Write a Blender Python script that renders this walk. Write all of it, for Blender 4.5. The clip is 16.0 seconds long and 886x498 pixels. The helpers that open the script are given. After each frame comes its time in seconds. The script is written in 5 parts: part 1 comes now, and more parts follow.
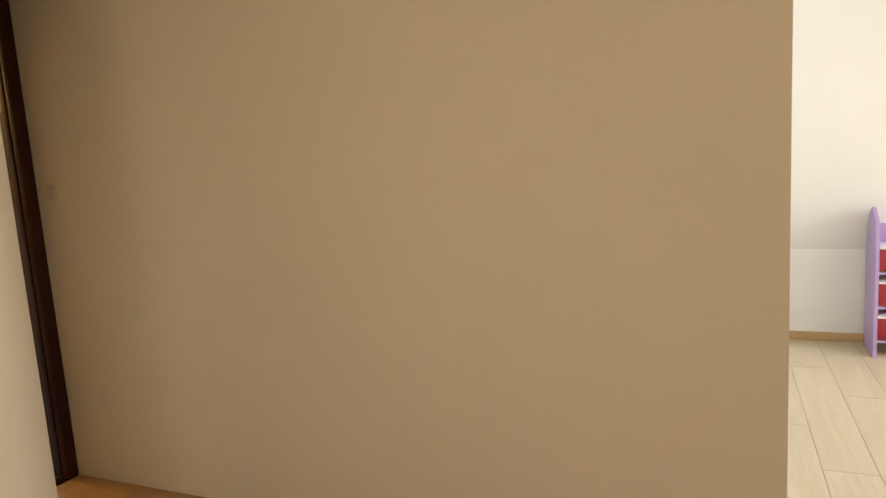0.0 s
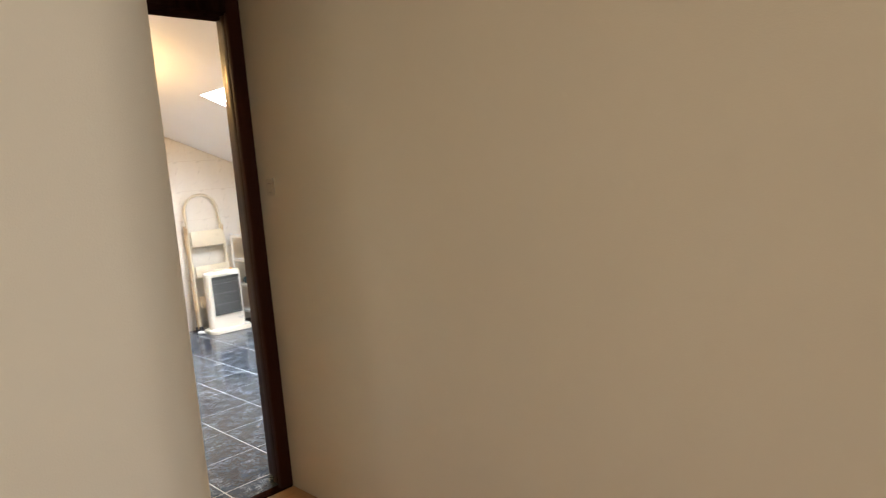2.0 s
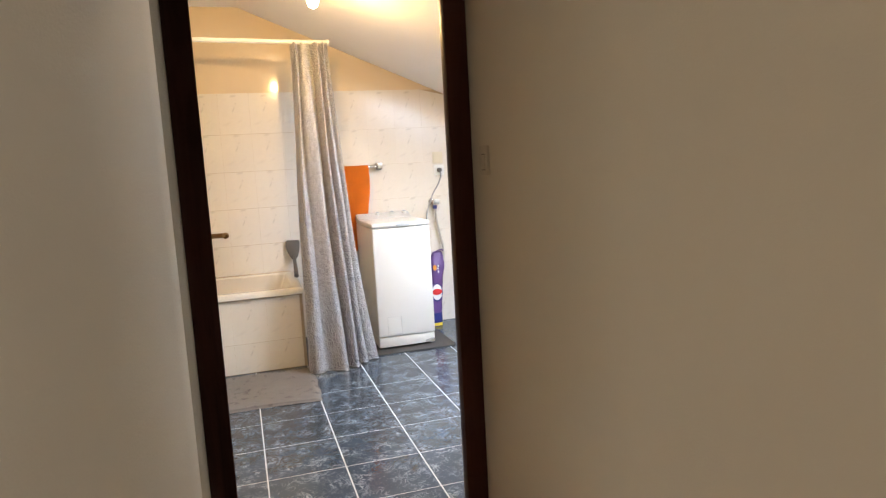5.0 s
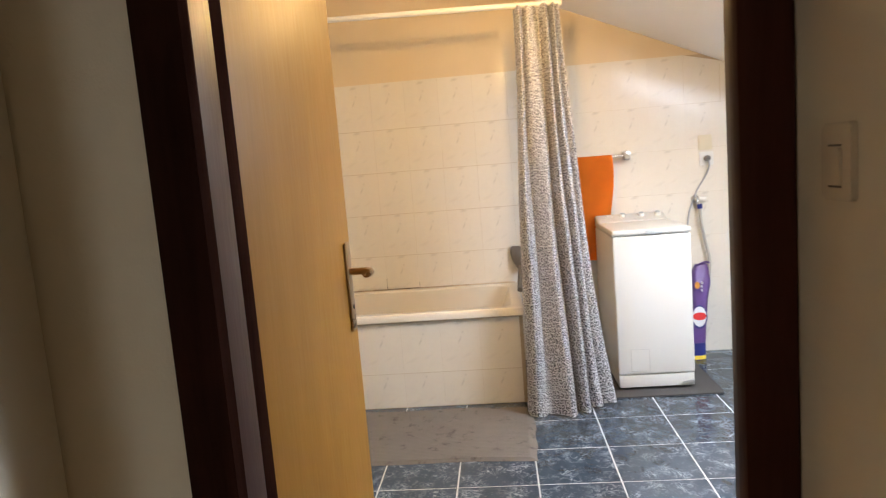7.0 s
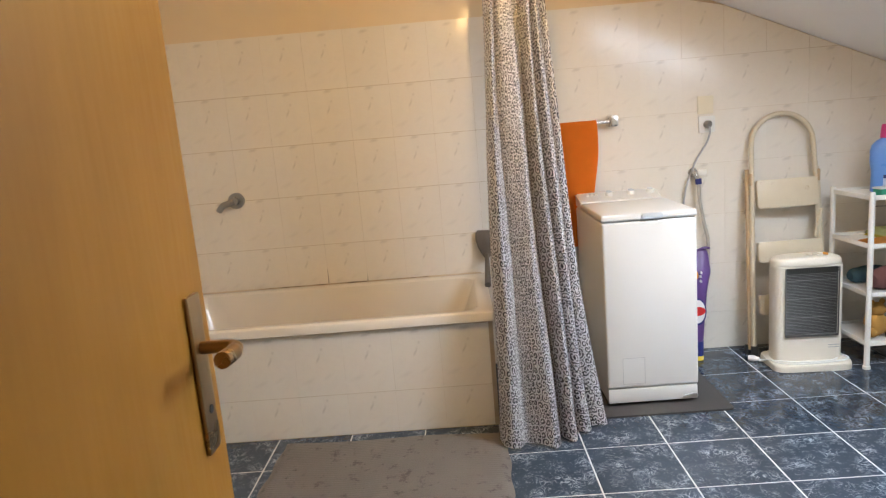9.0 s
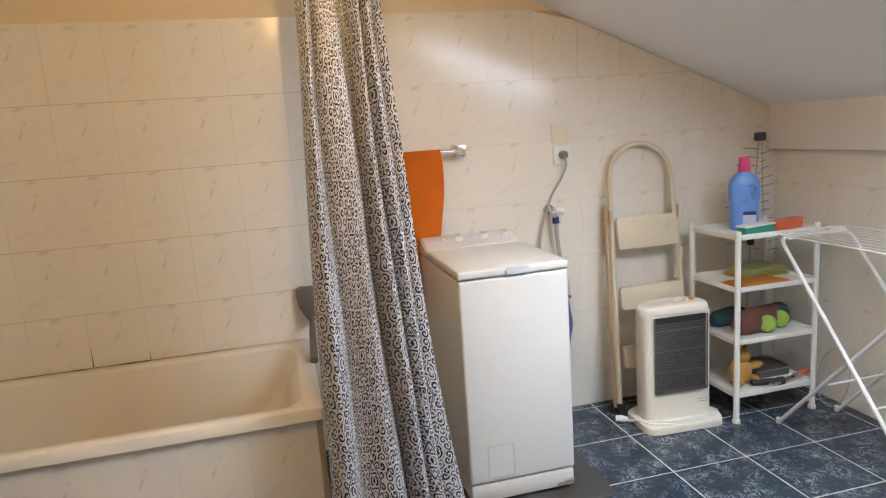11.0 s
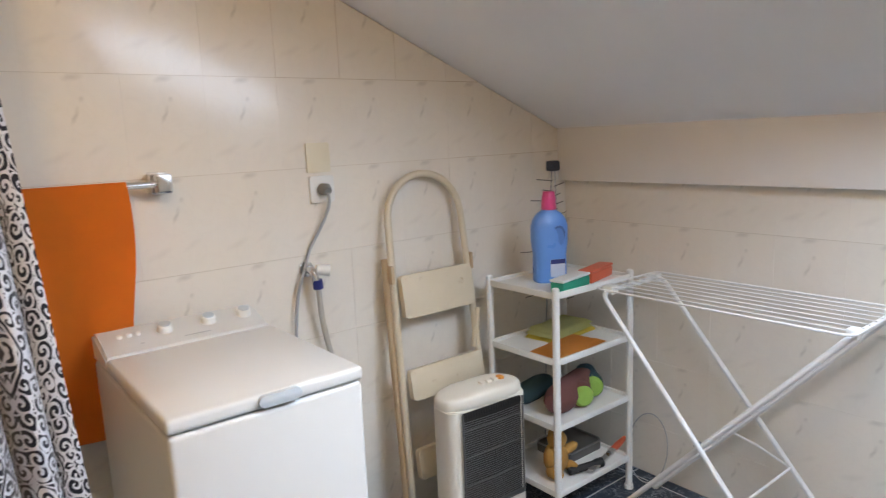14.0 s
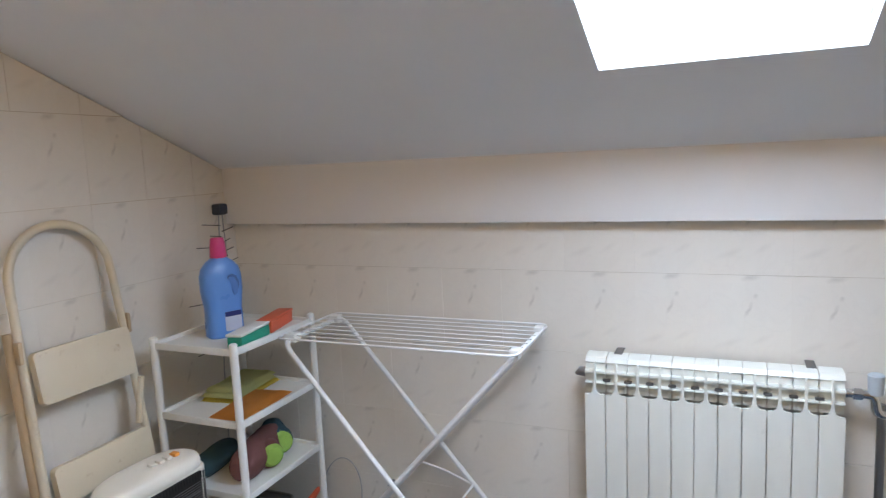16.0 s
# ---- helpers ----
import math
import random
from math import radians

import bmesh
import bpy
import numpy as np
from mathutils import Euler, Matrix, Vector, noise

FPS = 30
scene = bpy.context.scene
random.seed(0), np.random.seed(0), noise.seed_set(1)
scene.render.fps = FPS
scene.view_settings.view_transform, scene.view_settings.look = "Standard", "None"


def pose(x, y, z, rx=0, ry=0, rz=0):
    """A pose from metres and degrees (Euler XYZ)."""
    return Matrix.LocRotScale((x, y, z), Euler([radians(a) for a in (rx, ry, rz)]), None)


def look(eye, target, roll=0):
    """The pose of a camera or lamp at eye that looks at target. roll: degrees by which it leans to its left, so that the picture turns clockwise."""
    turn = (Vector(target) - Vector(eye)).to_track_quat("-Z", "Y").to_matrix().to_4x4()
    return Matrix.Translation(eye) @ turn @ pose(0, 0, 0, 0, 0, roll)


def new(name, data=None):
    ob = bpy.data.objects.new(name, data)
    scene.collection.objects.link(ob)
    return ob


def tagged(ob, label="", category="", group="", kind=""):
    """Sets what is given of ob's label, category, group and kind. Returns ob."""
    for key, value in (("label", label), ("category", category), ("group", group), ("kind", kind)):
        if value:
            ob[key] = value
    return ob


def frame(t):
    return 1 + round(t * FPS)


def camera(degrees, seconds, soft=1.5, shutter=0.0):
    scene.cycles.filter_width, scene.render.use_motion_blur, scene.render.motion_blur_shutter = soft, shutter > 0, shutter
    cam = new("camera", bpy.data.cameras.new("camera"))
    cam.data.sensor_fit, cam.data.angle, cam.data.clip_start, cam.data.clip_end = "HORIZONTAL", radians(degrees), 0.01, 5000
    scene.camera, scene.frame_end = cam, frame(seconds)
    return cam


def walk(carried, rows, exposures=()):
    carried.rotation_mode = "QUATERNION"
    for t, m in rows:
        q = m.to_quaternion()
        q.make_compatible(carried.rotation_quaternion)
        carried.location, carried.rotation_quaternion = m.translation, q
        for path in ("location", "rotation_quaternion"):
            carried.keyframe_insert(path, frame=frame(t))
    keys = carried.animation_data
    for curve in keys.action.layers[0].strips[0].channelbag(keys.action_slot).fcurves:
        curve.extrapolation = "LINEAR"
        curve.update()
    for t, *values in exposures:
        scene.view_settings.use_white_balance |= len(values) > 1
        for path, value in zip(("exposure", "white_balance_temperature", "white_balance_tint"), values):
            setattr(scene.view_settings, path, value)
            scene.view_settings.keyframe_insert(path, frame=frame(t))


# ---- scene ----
cam = camera(67.7, 16.0, soft=1.25, shutter=0.2)
PATH = [
    (0, (-1.696, -5.434, 1.310), (0.126, -4.658, 1.028), -3.6),
    (0.5, (-1.586, -5.421, 1.272), (0.170, -4.497, 1.019), -3.1),
    (1, (-1.447, -5.249, 1.246), (0.244, -4.209, 1.009), -4.0),
    (1.5, (-1.332, -5.179, 1.234), (0.28, -4.018, 1.001), -4.5),
    (2, (-1.153, -5.187, 1.268), (0.243, -3.775, 1.033), -4.7),
    (2.5, (-1.01, -5.159, 1.285), (0.211, -3.595, 1.036), -2.3),
    (3, (-0.896, -4.998, 1.254), (0.222, -3.364, 0.973), -3.1),
    (3.5, (-0.75, -4.724, 1.265), (0.345, -3.07, 1.01), -3.7),
    (4, (-0.669, -4.624, 1.269), (0.357, -2.931, 0.986), -5.4),
    (4.2, (-0.574, -4.592, 1.259), (0.343, -2.836, 0.983), -5.0),
    (6.3, (-0.214, -3.712, 1.257), (0.006, -1.742, 0.993), -4.85),
    (6.5, (-0.172, -3.638, 1.259), (-0.068, -1.658, 0.993), -4.88),
    (7, (-0.085, -3.481, 1.281), (-0.26, -1.504, 1.035), -4.6),
    (7.5, (-0.069, -3.352, 1.291), (-0.396, -1.40, 1.009), -3.6),
    (8, (-0.112, -3.13, 1.277), (-0.227, -1.162, 0.942), -4.1),
    (8.2, (-0.116, -3.069, 1.292), (-0.205, -1.1, 0.949), -4.4),
    (10.3, (-0.061, -2.279, 1.321), (0.141, -0.328, 0.929), -4.7),
    (10.5, (-0.064, -2.229, 1.352), (0.289, -0.295, 0.984), -4.1),
    (11, (-0.055, -2.077, 1.351), (0.41, -0.164, 0.997), -4.0),
    (11.5, (0.023, -1.867, 1.35), (0.497, 0.045, 1.0), -4.4),
    (12, (0.082, -1.711, 1.365), (0.58, 0.199, 1.043), -4.7),
    (12.5, (0.085, -1.525, 1.354), (0.786, 0.323, 1.044), -5.0),
    (13, (0.061, -1.363, 1.377), (0.94, 0.402, 1.044), -3.1),
    (13.5, (0.149, -1.228, 1.347), (1.168, 0.462, 1.02), -2.9),
    (14, (0.212, -1.153, 1.348), (1.432, 0.396, 1.014), -2.5),
    (14.5, (0.245, -1.085, 1.348), (1.716, 0.224, 0.999), -3.0),
    (15, (0.281, -1.073, 1.351), (1.937, 0.002, 1.03), -2.2),
    (15.5, (0.27, -1.082, 1.356), (2.014, -0.147, 1.066), -2.7),
    (16, (0.299, -1.072, 1.356), (2.117, -0.28, 1.09), -2.7),
]
walk(cam, [(t, look(eye, target, roll)) for t, eye, target, roll in PATH],
     exposures=[(0.0, 0.92, 7450, 10), (1.2, 0.90, 6950, 10), (2.5, 0.80, 6200, 10), (4.2, 0.64, 6100, 10), (6.3, 0.50, 6250, 10), (7.4, 0.46, 6300, 10), (8.2, 0.30, 6300, 10),
                (10.3, 0.03, 6050, 10), (11.5, -0.10, 6250, 10), (13.0, -0.15, 6000, 10), (14.0, -0.14, 5900, 10), (15.0, -0.08, 5750, 10), (16.0, -0.34, 5650, 10)])

# ---- plan, in metres ----
XL, XR = -1.60, 2.33            # bathroom side walls
YB, YD = 0.70, -2.62            # back wall, inner face of the door wall
YO = -2.76                      # outer face of the door wall
HALL_R, NICHE_L, NICHE_Y = 0.217, -0.615, -3.865
HALL_END = -5.60                # where the hall's right wall stops
SLOPE, SX, SZ = 0.421, 2.27, 1.37
CEIL = 2.42


def roof(x):
    return min(CEIL, SZ + SLOPE * (SX - x))


# ---- world and lights ----
world = bpy.data.worlds.new("sky")
scene.world = world
world.use_nodes = True
wn = world.node_tree.nodes
sky = wn.new("ShaderNodeTexSky")
sky.sky_type, sky.sun_disc = "NISHITA", False
sky.sun_elevation, sky.sun_rotation = radians(42), radians(200)
world.node_tree.links.new(sky.outputs[0], wn["Background"].inputs[0])
wn["Background"].inputs[1].default_value = 0.12


def lamp(name, kind, m, power, color, **more):
    data = bpy.data.lights.new(name, kind)
    data.energy, data.color = power, color
    if kind == "AREA":
        data.shape, data.size, data.size_y = "RECTANGLE", more["size"], more["size_y"]
    elif kind == "SUN":
        data.angle = more["angle"]
    else:
        data.shadow_soft_size = more["radius"]
    ob = new(name, data)
    ob.matrix_world = m
    return ob


lamp("sun", "SUN", look((0, 0, 6), (-1.2, 3.3, 2)), 1.0, (1.0, 0.95, 0.88), angle=radians(12))
# daylight in the skylight's opening, over its pane
lamp("skylight_day", "AREA", look((1.433, -1.06, 1.755), (1.045, -1.06, 0.833)), 34, (0.82, 0.90, 1.0), size=0.50, size_y=0.93)
# the bathroom's warm ceiling spot
lamp("spot_bulb", "POINT", pose(0.115, -0.855, 2.055), 24.5, (1.0, 0.59, 0.205), radius=0.028)
# daylight through unseen windows: the bright room's, and one added to light the hall
lamp("room_window_day", "AREA", look((1.4, -9.05, 1.5), (1.4, -6, 1.0)), 42, (0.87, 0.93, 1.0), size=1.5, size_y=1.2)
lamp("hall_fill_day", "AREA", look((-3.55, -5.95, 1.45), (0.2, -4.0, 1.25)), 18, (1.0, 0.87, 0.70), size=1.6, size_y=1.3)


# ---- materials ----
class Nodes:
    def __init__(self, name):
        self.m = bpy.data.materials.new(name)
        self.m.use_nodes = True
        self.t = self.m.node_tree
        self.b = self.t.nodes["Principled BSDF"]

    def add(self, kind, ins=(), **props):
        n = self.t.nodes.new(kind)
        for k, v in props.items():
            setattr(n, k, v)
        for k, v in dict(ins).items():
            if isinstance(v, bpy.types.NodeSocket):
                self.t.links.new(v, n.inputs[k])
            else:
                n.inputs[k].default_value = v
        return n

    def link(self, out, socket):
        self.t.links.new(out, self.b.inputs[socket])

    def coords(self, which="Object"):
        return self.add("ShaderNodeTexCoord").outputs[which]

    def ramp(self, fac, stops):
        n = self.add("ShaderNodeValToRGB", {0: fac})
        e = n.color_ramp.elements
        while len(e) < len(stops):
            e.new(0.5)
        for el, (p, c) in zip(e, stops):
            el.position, el.color = p, (*c, 1) if len(c) == 3 else c
        return n.outputs[0]

    def mix(self, fac, a, b, blend="MIX"):
        n = self.add("ShaderNodeMix", data_type="RGBA", blend_type=blend)
        for k, v in ((0, fac), (6, a), (7, b)):
            if isinstance(v, bpy.types.NodeSocket):
                self.t.links.new(v, n.inputs[k])
            else:
                n.inputs[k].default_value = (*v, 1) if isinstance(v, tuple) else v
        return n.outputs[2]

    def math(self, op, a, b=0.0):
        n = self.add("ShaderNodeMath", operation=op)
        for k, v in ((0, a), (1, b)):
            if isinstance(v, bpy.types.NodeSocket):
                self.t.links.new(v, n.inputs[k])
            else:
                n.inputs[k].default_value = v
        return n.outputs[0]

    def noise(self, vec, scale, detail=4.0, rough=0.55, distortion=0.0):
        return self.add("ShaderNodeTexNoise", {"Vector": vec, "Scale": scale, "Detail": detail, "Roughness": rough, "Distortion": distortion}).outputs[0]

    def bump(self, height, strength, distance):
        n = self.add("ShaderNodeBump", {"Height": height, "Strength": strength, "Distance": distance})
        self.link(n.outputs[0], "Normal")


def shade(c, k):
    return tuple(min(1.0, v * k) for v in c)


def surface(name, color, rough=0.5, var=0.12, scale=5.0, grain=180.0, bump=0.15, metal=0.0, rvar=0.12, dirt=None, dirty=0.62):
    """A plain material with broad and fine variation."""
    k = Nodes(name)
    v = k.coords()
    broad, fine = k.noise(v, scale), k.noise(v, grain, 3)
    c = k.mix(broad, shade(color, 1 - var), shade(color, 1 + var))
    c = k.mix(k.math("MULTIPLY", fine, var * 0.8), c, shade(color, 0.6))
    if dirt:
        spots = k.ramp(k.noise(v, scale * 3.1, 6, 0.7), [(dirty, (0, 0, 0)), (dirty + 0.10, (1, 1, 1))])
        c = k.mix(k.math("MULTIPLY", spots, 0.65), c, dirt)
    k.link(c, "Base Color")
    k.link(k.math("ADD", k.math("MULTIPLY", broad, rvar * 2), rough - rvar), "Roughness")
    k.b.inputs["Metallic"].default_value = metal
    if bump:
        k.bump(fine, bump, 0.002)
    return k.m


def wall_paint(name, color, rough=0.72):
    k = Nodes(name)
    v = k.coords()
    roller = k.noise(v, 260, 3, 0.6)
    broad = k.noise(v, 1.3, 5, 0.6)
    c = k.mix(broad, shade(color, 0.93), shade(color, 1.05))
    scuff = k.ramp(k.noise(v, 4.5, 8, 0.7), [(0.60, (0, 0, 0)), (0.78, (1, 1, 1))])
    c = k.mix(k.math("MULTIPLY", scuff, 0.10), c, shade(color, 0.7))
    k.link(c, "Base Color")
    k.b.inputs["Roughness"].default_value = rough
    k.bump(roller, 0.25 if rough > 0.3 else 0.03, 0.002)
    return k.m


def tile_material():
    """Cream glazed wall tile with a printed streak, a dot and faint veins, the same on each tile."""
    k = Nodes("cream_wall_tile")
    v = k.coords()
    jitter = k.add("ShaderNodeTexNoise", {"Vector": v, "Scale": 40.0, "Detail": 2.0}).outputs["Color"]
    off = k.add("ShaderNodeVectorMath", {0: jitter, 1: (0.5, 0.5, 0.5)}, operation="SUBTRACT").outputs[0]
    off = k.add("ShaderNodeVectorMath", {0: off, 3: 0.012}, operation="SCALE").outputs[0]
    vd = k.add("ShaderNodeVectorMath", {0: v, 1: off}, operation="ADD").outputs[0]
    rnd = k.add("ShaderNodeObjectInfo").outputs["Random"]

    def blot(x, z, angle, lx, lz, lo, hi):
        t = k.add("ShaderNodeVectorMath", {0: vd, 1: (-x, 0, -z)}, operation="ADD").outputs[0]
        r = k.add("ShaderNodeVectorRotate", {"Vector": t, "Angle": radians(angle)}, rotation_type="Y_AXIS").outputs[0]
        s = k.add("ShaderNodeVectorMath", {0: r, 1: (1 / lx, 0.0, 1 / lz)}, operation="MULTIPLY").outputs[0]
        g = k.add("ShaderNodeTexGradient", {0: s}, gradient_type="SPHERICAL").outputs[1]
        return k.ramp(g, [(lo, (0, 0, 0)), (hi, (1, 1, 1))])

    cream = k.mix(rnd, (0.765, 0.722, 0.640), (0.785, 0.744, 0.664))
    cloud = k.noise(v, 9, 5, 0.6, 0.8)
    c = k.mix(k.math("MULTIPLY", cloud, 0.35), cream, (0.65, 0.60, 0.535))
    vein = k.ramp(k.noise(vd, 7, 3, 0.5, 1.5), [(0.46, (0, 0, 0)), (0.50, (1, 1, 1)), (0.54, (0, 0, 0))])
    c = k.mix(k.math("MULTIPLY", vein, 0.04), c, (0.42, 0.38, 0.34))
    grey = (0.27, 0.235, 0.20)
    for x, z, a, lx, lz, f in ((-0.005, 0.030, -24, 0.0065, 0.028, 0.66), (0.015, 0.072, -10, 0.007, 0.008, 0.50), (-0.055, -0.070, -66, 0.010, 0.045, 0.22),
                               (0.030, -0.055, -58, 0.008, 0.036, 0.20), (0.000, 0.124, -80, 0.009, 0.028, 0.60)):
        c = k.mix(k.math("MULTIPLY", blot(x, z, a, lx * 1.15, lz * 1.1, 0.0, 0.95), f * 0.50), c, grey)
    k.link(c, "Base Color")
    k.link(k.math("ADD", k.math("MULTIPLY", k.noise(v, 30, 3), 0.10), 0.13), "Roughness")
    k.bump(k.noise(v, 12, 2), 0.12, 0.004)
    return k.m


def floor_tile_material():
    """Dark blue-grey glazed floor tile with pale marble flecks."""
    k = Nodes("blue_floor_tile")
    v = k.coords()
    rnd = k.add("ShaderNodeObjectInfo").outputs["Random"]
    shift = k.add("ShaderNodeCombineXYZ", {0: k.math("MULTIPLY", rnd, 37.0), 1: k.math("MULTIPLY", rnd, 71.0), 2: 0.0}).outputs[0]
    p = k.add("ShaderNodeVectorMath", {0: v, 1: shift}, operation="ADD").outputs[0]
    base = k.mix(k.noise(p, 9, 6, 0.65, 0.5), (0.012, 0.020, 0.034), (0.050, 0.070, 0.100))
    base = k.mix(k.math("MULTIPLY", rnd, 0.35), base, (0.045, 0.060, 0.082))
    fleck = k.ramp(k.noise(p, 17, 5, 0.6, 2.2), [(0.455, (0, 0, 0)), (0.495, (1, 1, 1)), (0.535, (0, 0, 0))])
    patch = k.ramp(k.noise(p, 11, 3, 0.5), [(0.45, (0, 0, 0)), (0.66, (1, 1, 1))])
    c = k.mix(k.math("MULTIPLY", k.math("MULTIPLY", fleck, patch), 0.78), base, (0.40, 0.45, 0.51))
    fine = k.ramp(k.noise(p, 46, 4, 0.6, 1.4), [(0.58, (0, 0, 0)), (0.72, (1, 1, 1))])
    c = k.mix(k.math("MULTIPLY", fine, 0.30), c, (0.36, 0.41, 0.47))
    k.link(c, "Base Color")
    k.link(k.math("ADD", k.math("MULTIPLY", k.noise(p, 14, 4), 0.14), 0.09), "Roughness")
    k.bump(k.noise(p, 60, 3), 0.10, 0.002)
    return k.m


def wood(name, dark, light, rough=0.35, axis=2, scale=1.0, spec=0.5):
    k = Nodes(name)
    v = k.coords()
    rnd = k.add("ShaderNodeObjectInfo").outputs["Random"]
    st = [9.0 * scale, 9.0 * scale, 9.0 * scale]
    st[axis] = 0.8 * scale
    s = k.add("ShaderNodeVectorMath", {0: v, 1: tuple(st)}, operation="MULTIPLY").outputs[0]
    shift = k.add("ShaderNodeCombineXYZ", {0: k.math("MULTIPLY", rnd, 19.0), 1: k.math("MULTIPLY", rnd, 41.0), 2: k.math("MULTIPLY", rnd, 11.0)}).outputs[0]
    s = k.add("ShaderNodeVectorMath", {0: s, 1: shift}, operation="ADD").outputs[0]
    rings = k.noise(s, 2.2, 6, 0.6, 1.2)
    pores = k.noise(s, 22, 3, 0.6)
    c = k.mix(k.ramp(rings, [(0.3, (0, 0, 0)), (0.72, (1, 1, 1))]), dark, light)
    c = k.mix(k.math("MULTIPLY", pores, 0.25), c, shade(dark, 0.7))
    k.link(c, "Base Color")
    k.link(k.math("ADD", k.math("MULTIPLY", pores, 0.2), rough - 0.08), "Roughness")
    k.b.inputs["Specular IOR Level"].default_value = spec
    k.bump(pores, 0.08, 0.001)
    return k.m


def curtain_material():
    """White satin printed all over with a mirrored damask of dark scrolls and pointed medallions."""
    k = Nodes("scroll_print_satin")
    uv = k.coords("UV")
    wob = k.add("ShaderNodeTexNoise", {"Vector": uv, "Scale": 34.0, "Detail": 1.0}).outputs["Color"]
    wob = k.add("ShaderNodeVectorMath", {0: wob, 1: (0.5, 0.5, 0.5)}, operation="SUBTRACT").outputs[0]
    wob = k.add("ShaderNodeVectorMath", {0: wob, 3: 0.006}, operation="SCALE").outputs[0]
    raw = k.add("ShaderNodeSeparateXYZ", {0: k.add("ShaderNodeVectorMath", {0: uv, 1: wob}, operation="ADD").outputs[0]})
    fx, fy = k.math("PINGPONG", raw.outputs[0], 0.110), k.math("PINGPONG", raw.outputs[1], 0.190)
    p = k.add("ShaderNodeCombineXYZ", {0: fx, 1: fy, 2: 0.0}).outputs[0]
    scale = 36.0
    cell = k.add("ShaderNodeTexVoronoi", {"Vector": p, "Scale": scale, "Randomness": 0.75}, voronoi_dimensions="2D")
    rel = k.add("ShaderNodeVectorMath", {0: p, 1: cell.outputs["Position"]}, operation="SUBTRACT").outputs[0]
    xyz = k.add("ShaderNodeSeparateXYZ", {0: rel})
    ang = k.math("ARCTAN2", xyz.outputs[1], xyz.outputs[0])
    turn = k.math("MULTIPLY", k.math("SUBTRACT", k.math("GREATER_THAN", k.add("ShaderNodeSeparateXYZ", {0: cell.outputs["Color"]}).outputs[0], 0.5), 0.5), 2.0)
    swirl = k.math("ADD", k.math("MULTIPLY", cell.outputs["Distance"], 15.0), k.math("MULTIPLY", ang, turn))
    dense = k.math("MULTIPLY", k.math("SUBTRACT", k.noise(uv, 26, 2), 0.5), 1.5)
    curl = k.ramp(k.math("ADD", k.math("ADD", k.math("MULTIPLY", k.math("SINE", swirl), 0.5), 0.5), dense), [(0.43, (0, 0, 0)), (0.53, (1, 1, 1))])
    edge = k.add("ShaderNodeTexVoronoi", {"Vector": p, "Scale": scale, "Randomness": 0.75}, voronoi_dimensions="2D", feature="DISTANCE_TO_EDGE").outputs["Distance"]
    gap = k.ramp(edge, [(0.03, (0, 0, 0)), (0.07, (1, 1, 1))])
    ink = k.math("MULTIPLY", curl, gap)
    # pointed medallions at two corners of the mirrored unit: an outline with a pale rim
    for cx, cy, rx, ry in ((0.0, 0.0, 0.032, 0.064), (0.110, 0.190, 0.036, 0.070)):
        dx, dy = k.math("ABSOLUTE", k.math("SUBTRACT", fx, cx)), k.math("ABSOLUTE", k.math("SUBTRACT", fy, cy))
        e = k.math("ADD", k.math("POWER", k.math("DIVIDE", dx, rx), 1.2), k.math("POWER", k.math("DIVIDE", dy, ry), 1.2))
        line = k.ramp(e, [(0.10, (1, 1, 1)), (0.14, (0, 0, 0)), (0.76, (0, 0, 0)), (0.79, (1, 1, 1)), (0.90, (1, 1, 1)), (0.93, (0, 0, 0))])
        heart = k.math("MULTIPLY", k.ramp(e, [(0.22, (0, 0, 0)), (0.25, (1, 1, 1)), (0.66, (1, 1, 1)), (0.69, (0, 0, 0))]), curl)
        ink = k.mix(k.ramp(e, [(0.93, (1, 1, 1)), (0.98, (0, 0, 0))]), ink, k.math("MAXIMUM", line, heart))
    c = k.mix(ink, (0.86, 0.86, 0.89), (0.016, 0.017, 0.030))
    k.link(c, "Base Color")
    k.b.inputs["Roughness"].default_value = 0.34
    k.b.inputs["Sheen Weight"].default_value = 0.2
    k.bump(k.noise(uv, 700, 2), 0.10, 0.001)
    return k.m


def glass_material():
    k = Nodes("window_glass")
    k.b.inputs["Base Color"].default_value = (0.95, 0.97, 0.98, 1)
    k.b.inputs["Roughness"].default_value = 0.02
    k.b.inputs["Transmission Weight"].default_value = 1.0
    k.b.inputs["IOR"].default_value = 1.45
    return k.m


def bulb_material():
    k = Nodes("glowing_bulb")
    k.b.inputs["Base Color"].default_value = (0.9, 0.85, 0.75, 1)
    k.b.inputs["Emission Color"].default_value = (1.0, 0.72, 0.42, 1)
    k.b.inputs["Emission Strength"].default_value = 30.0
    return k.m


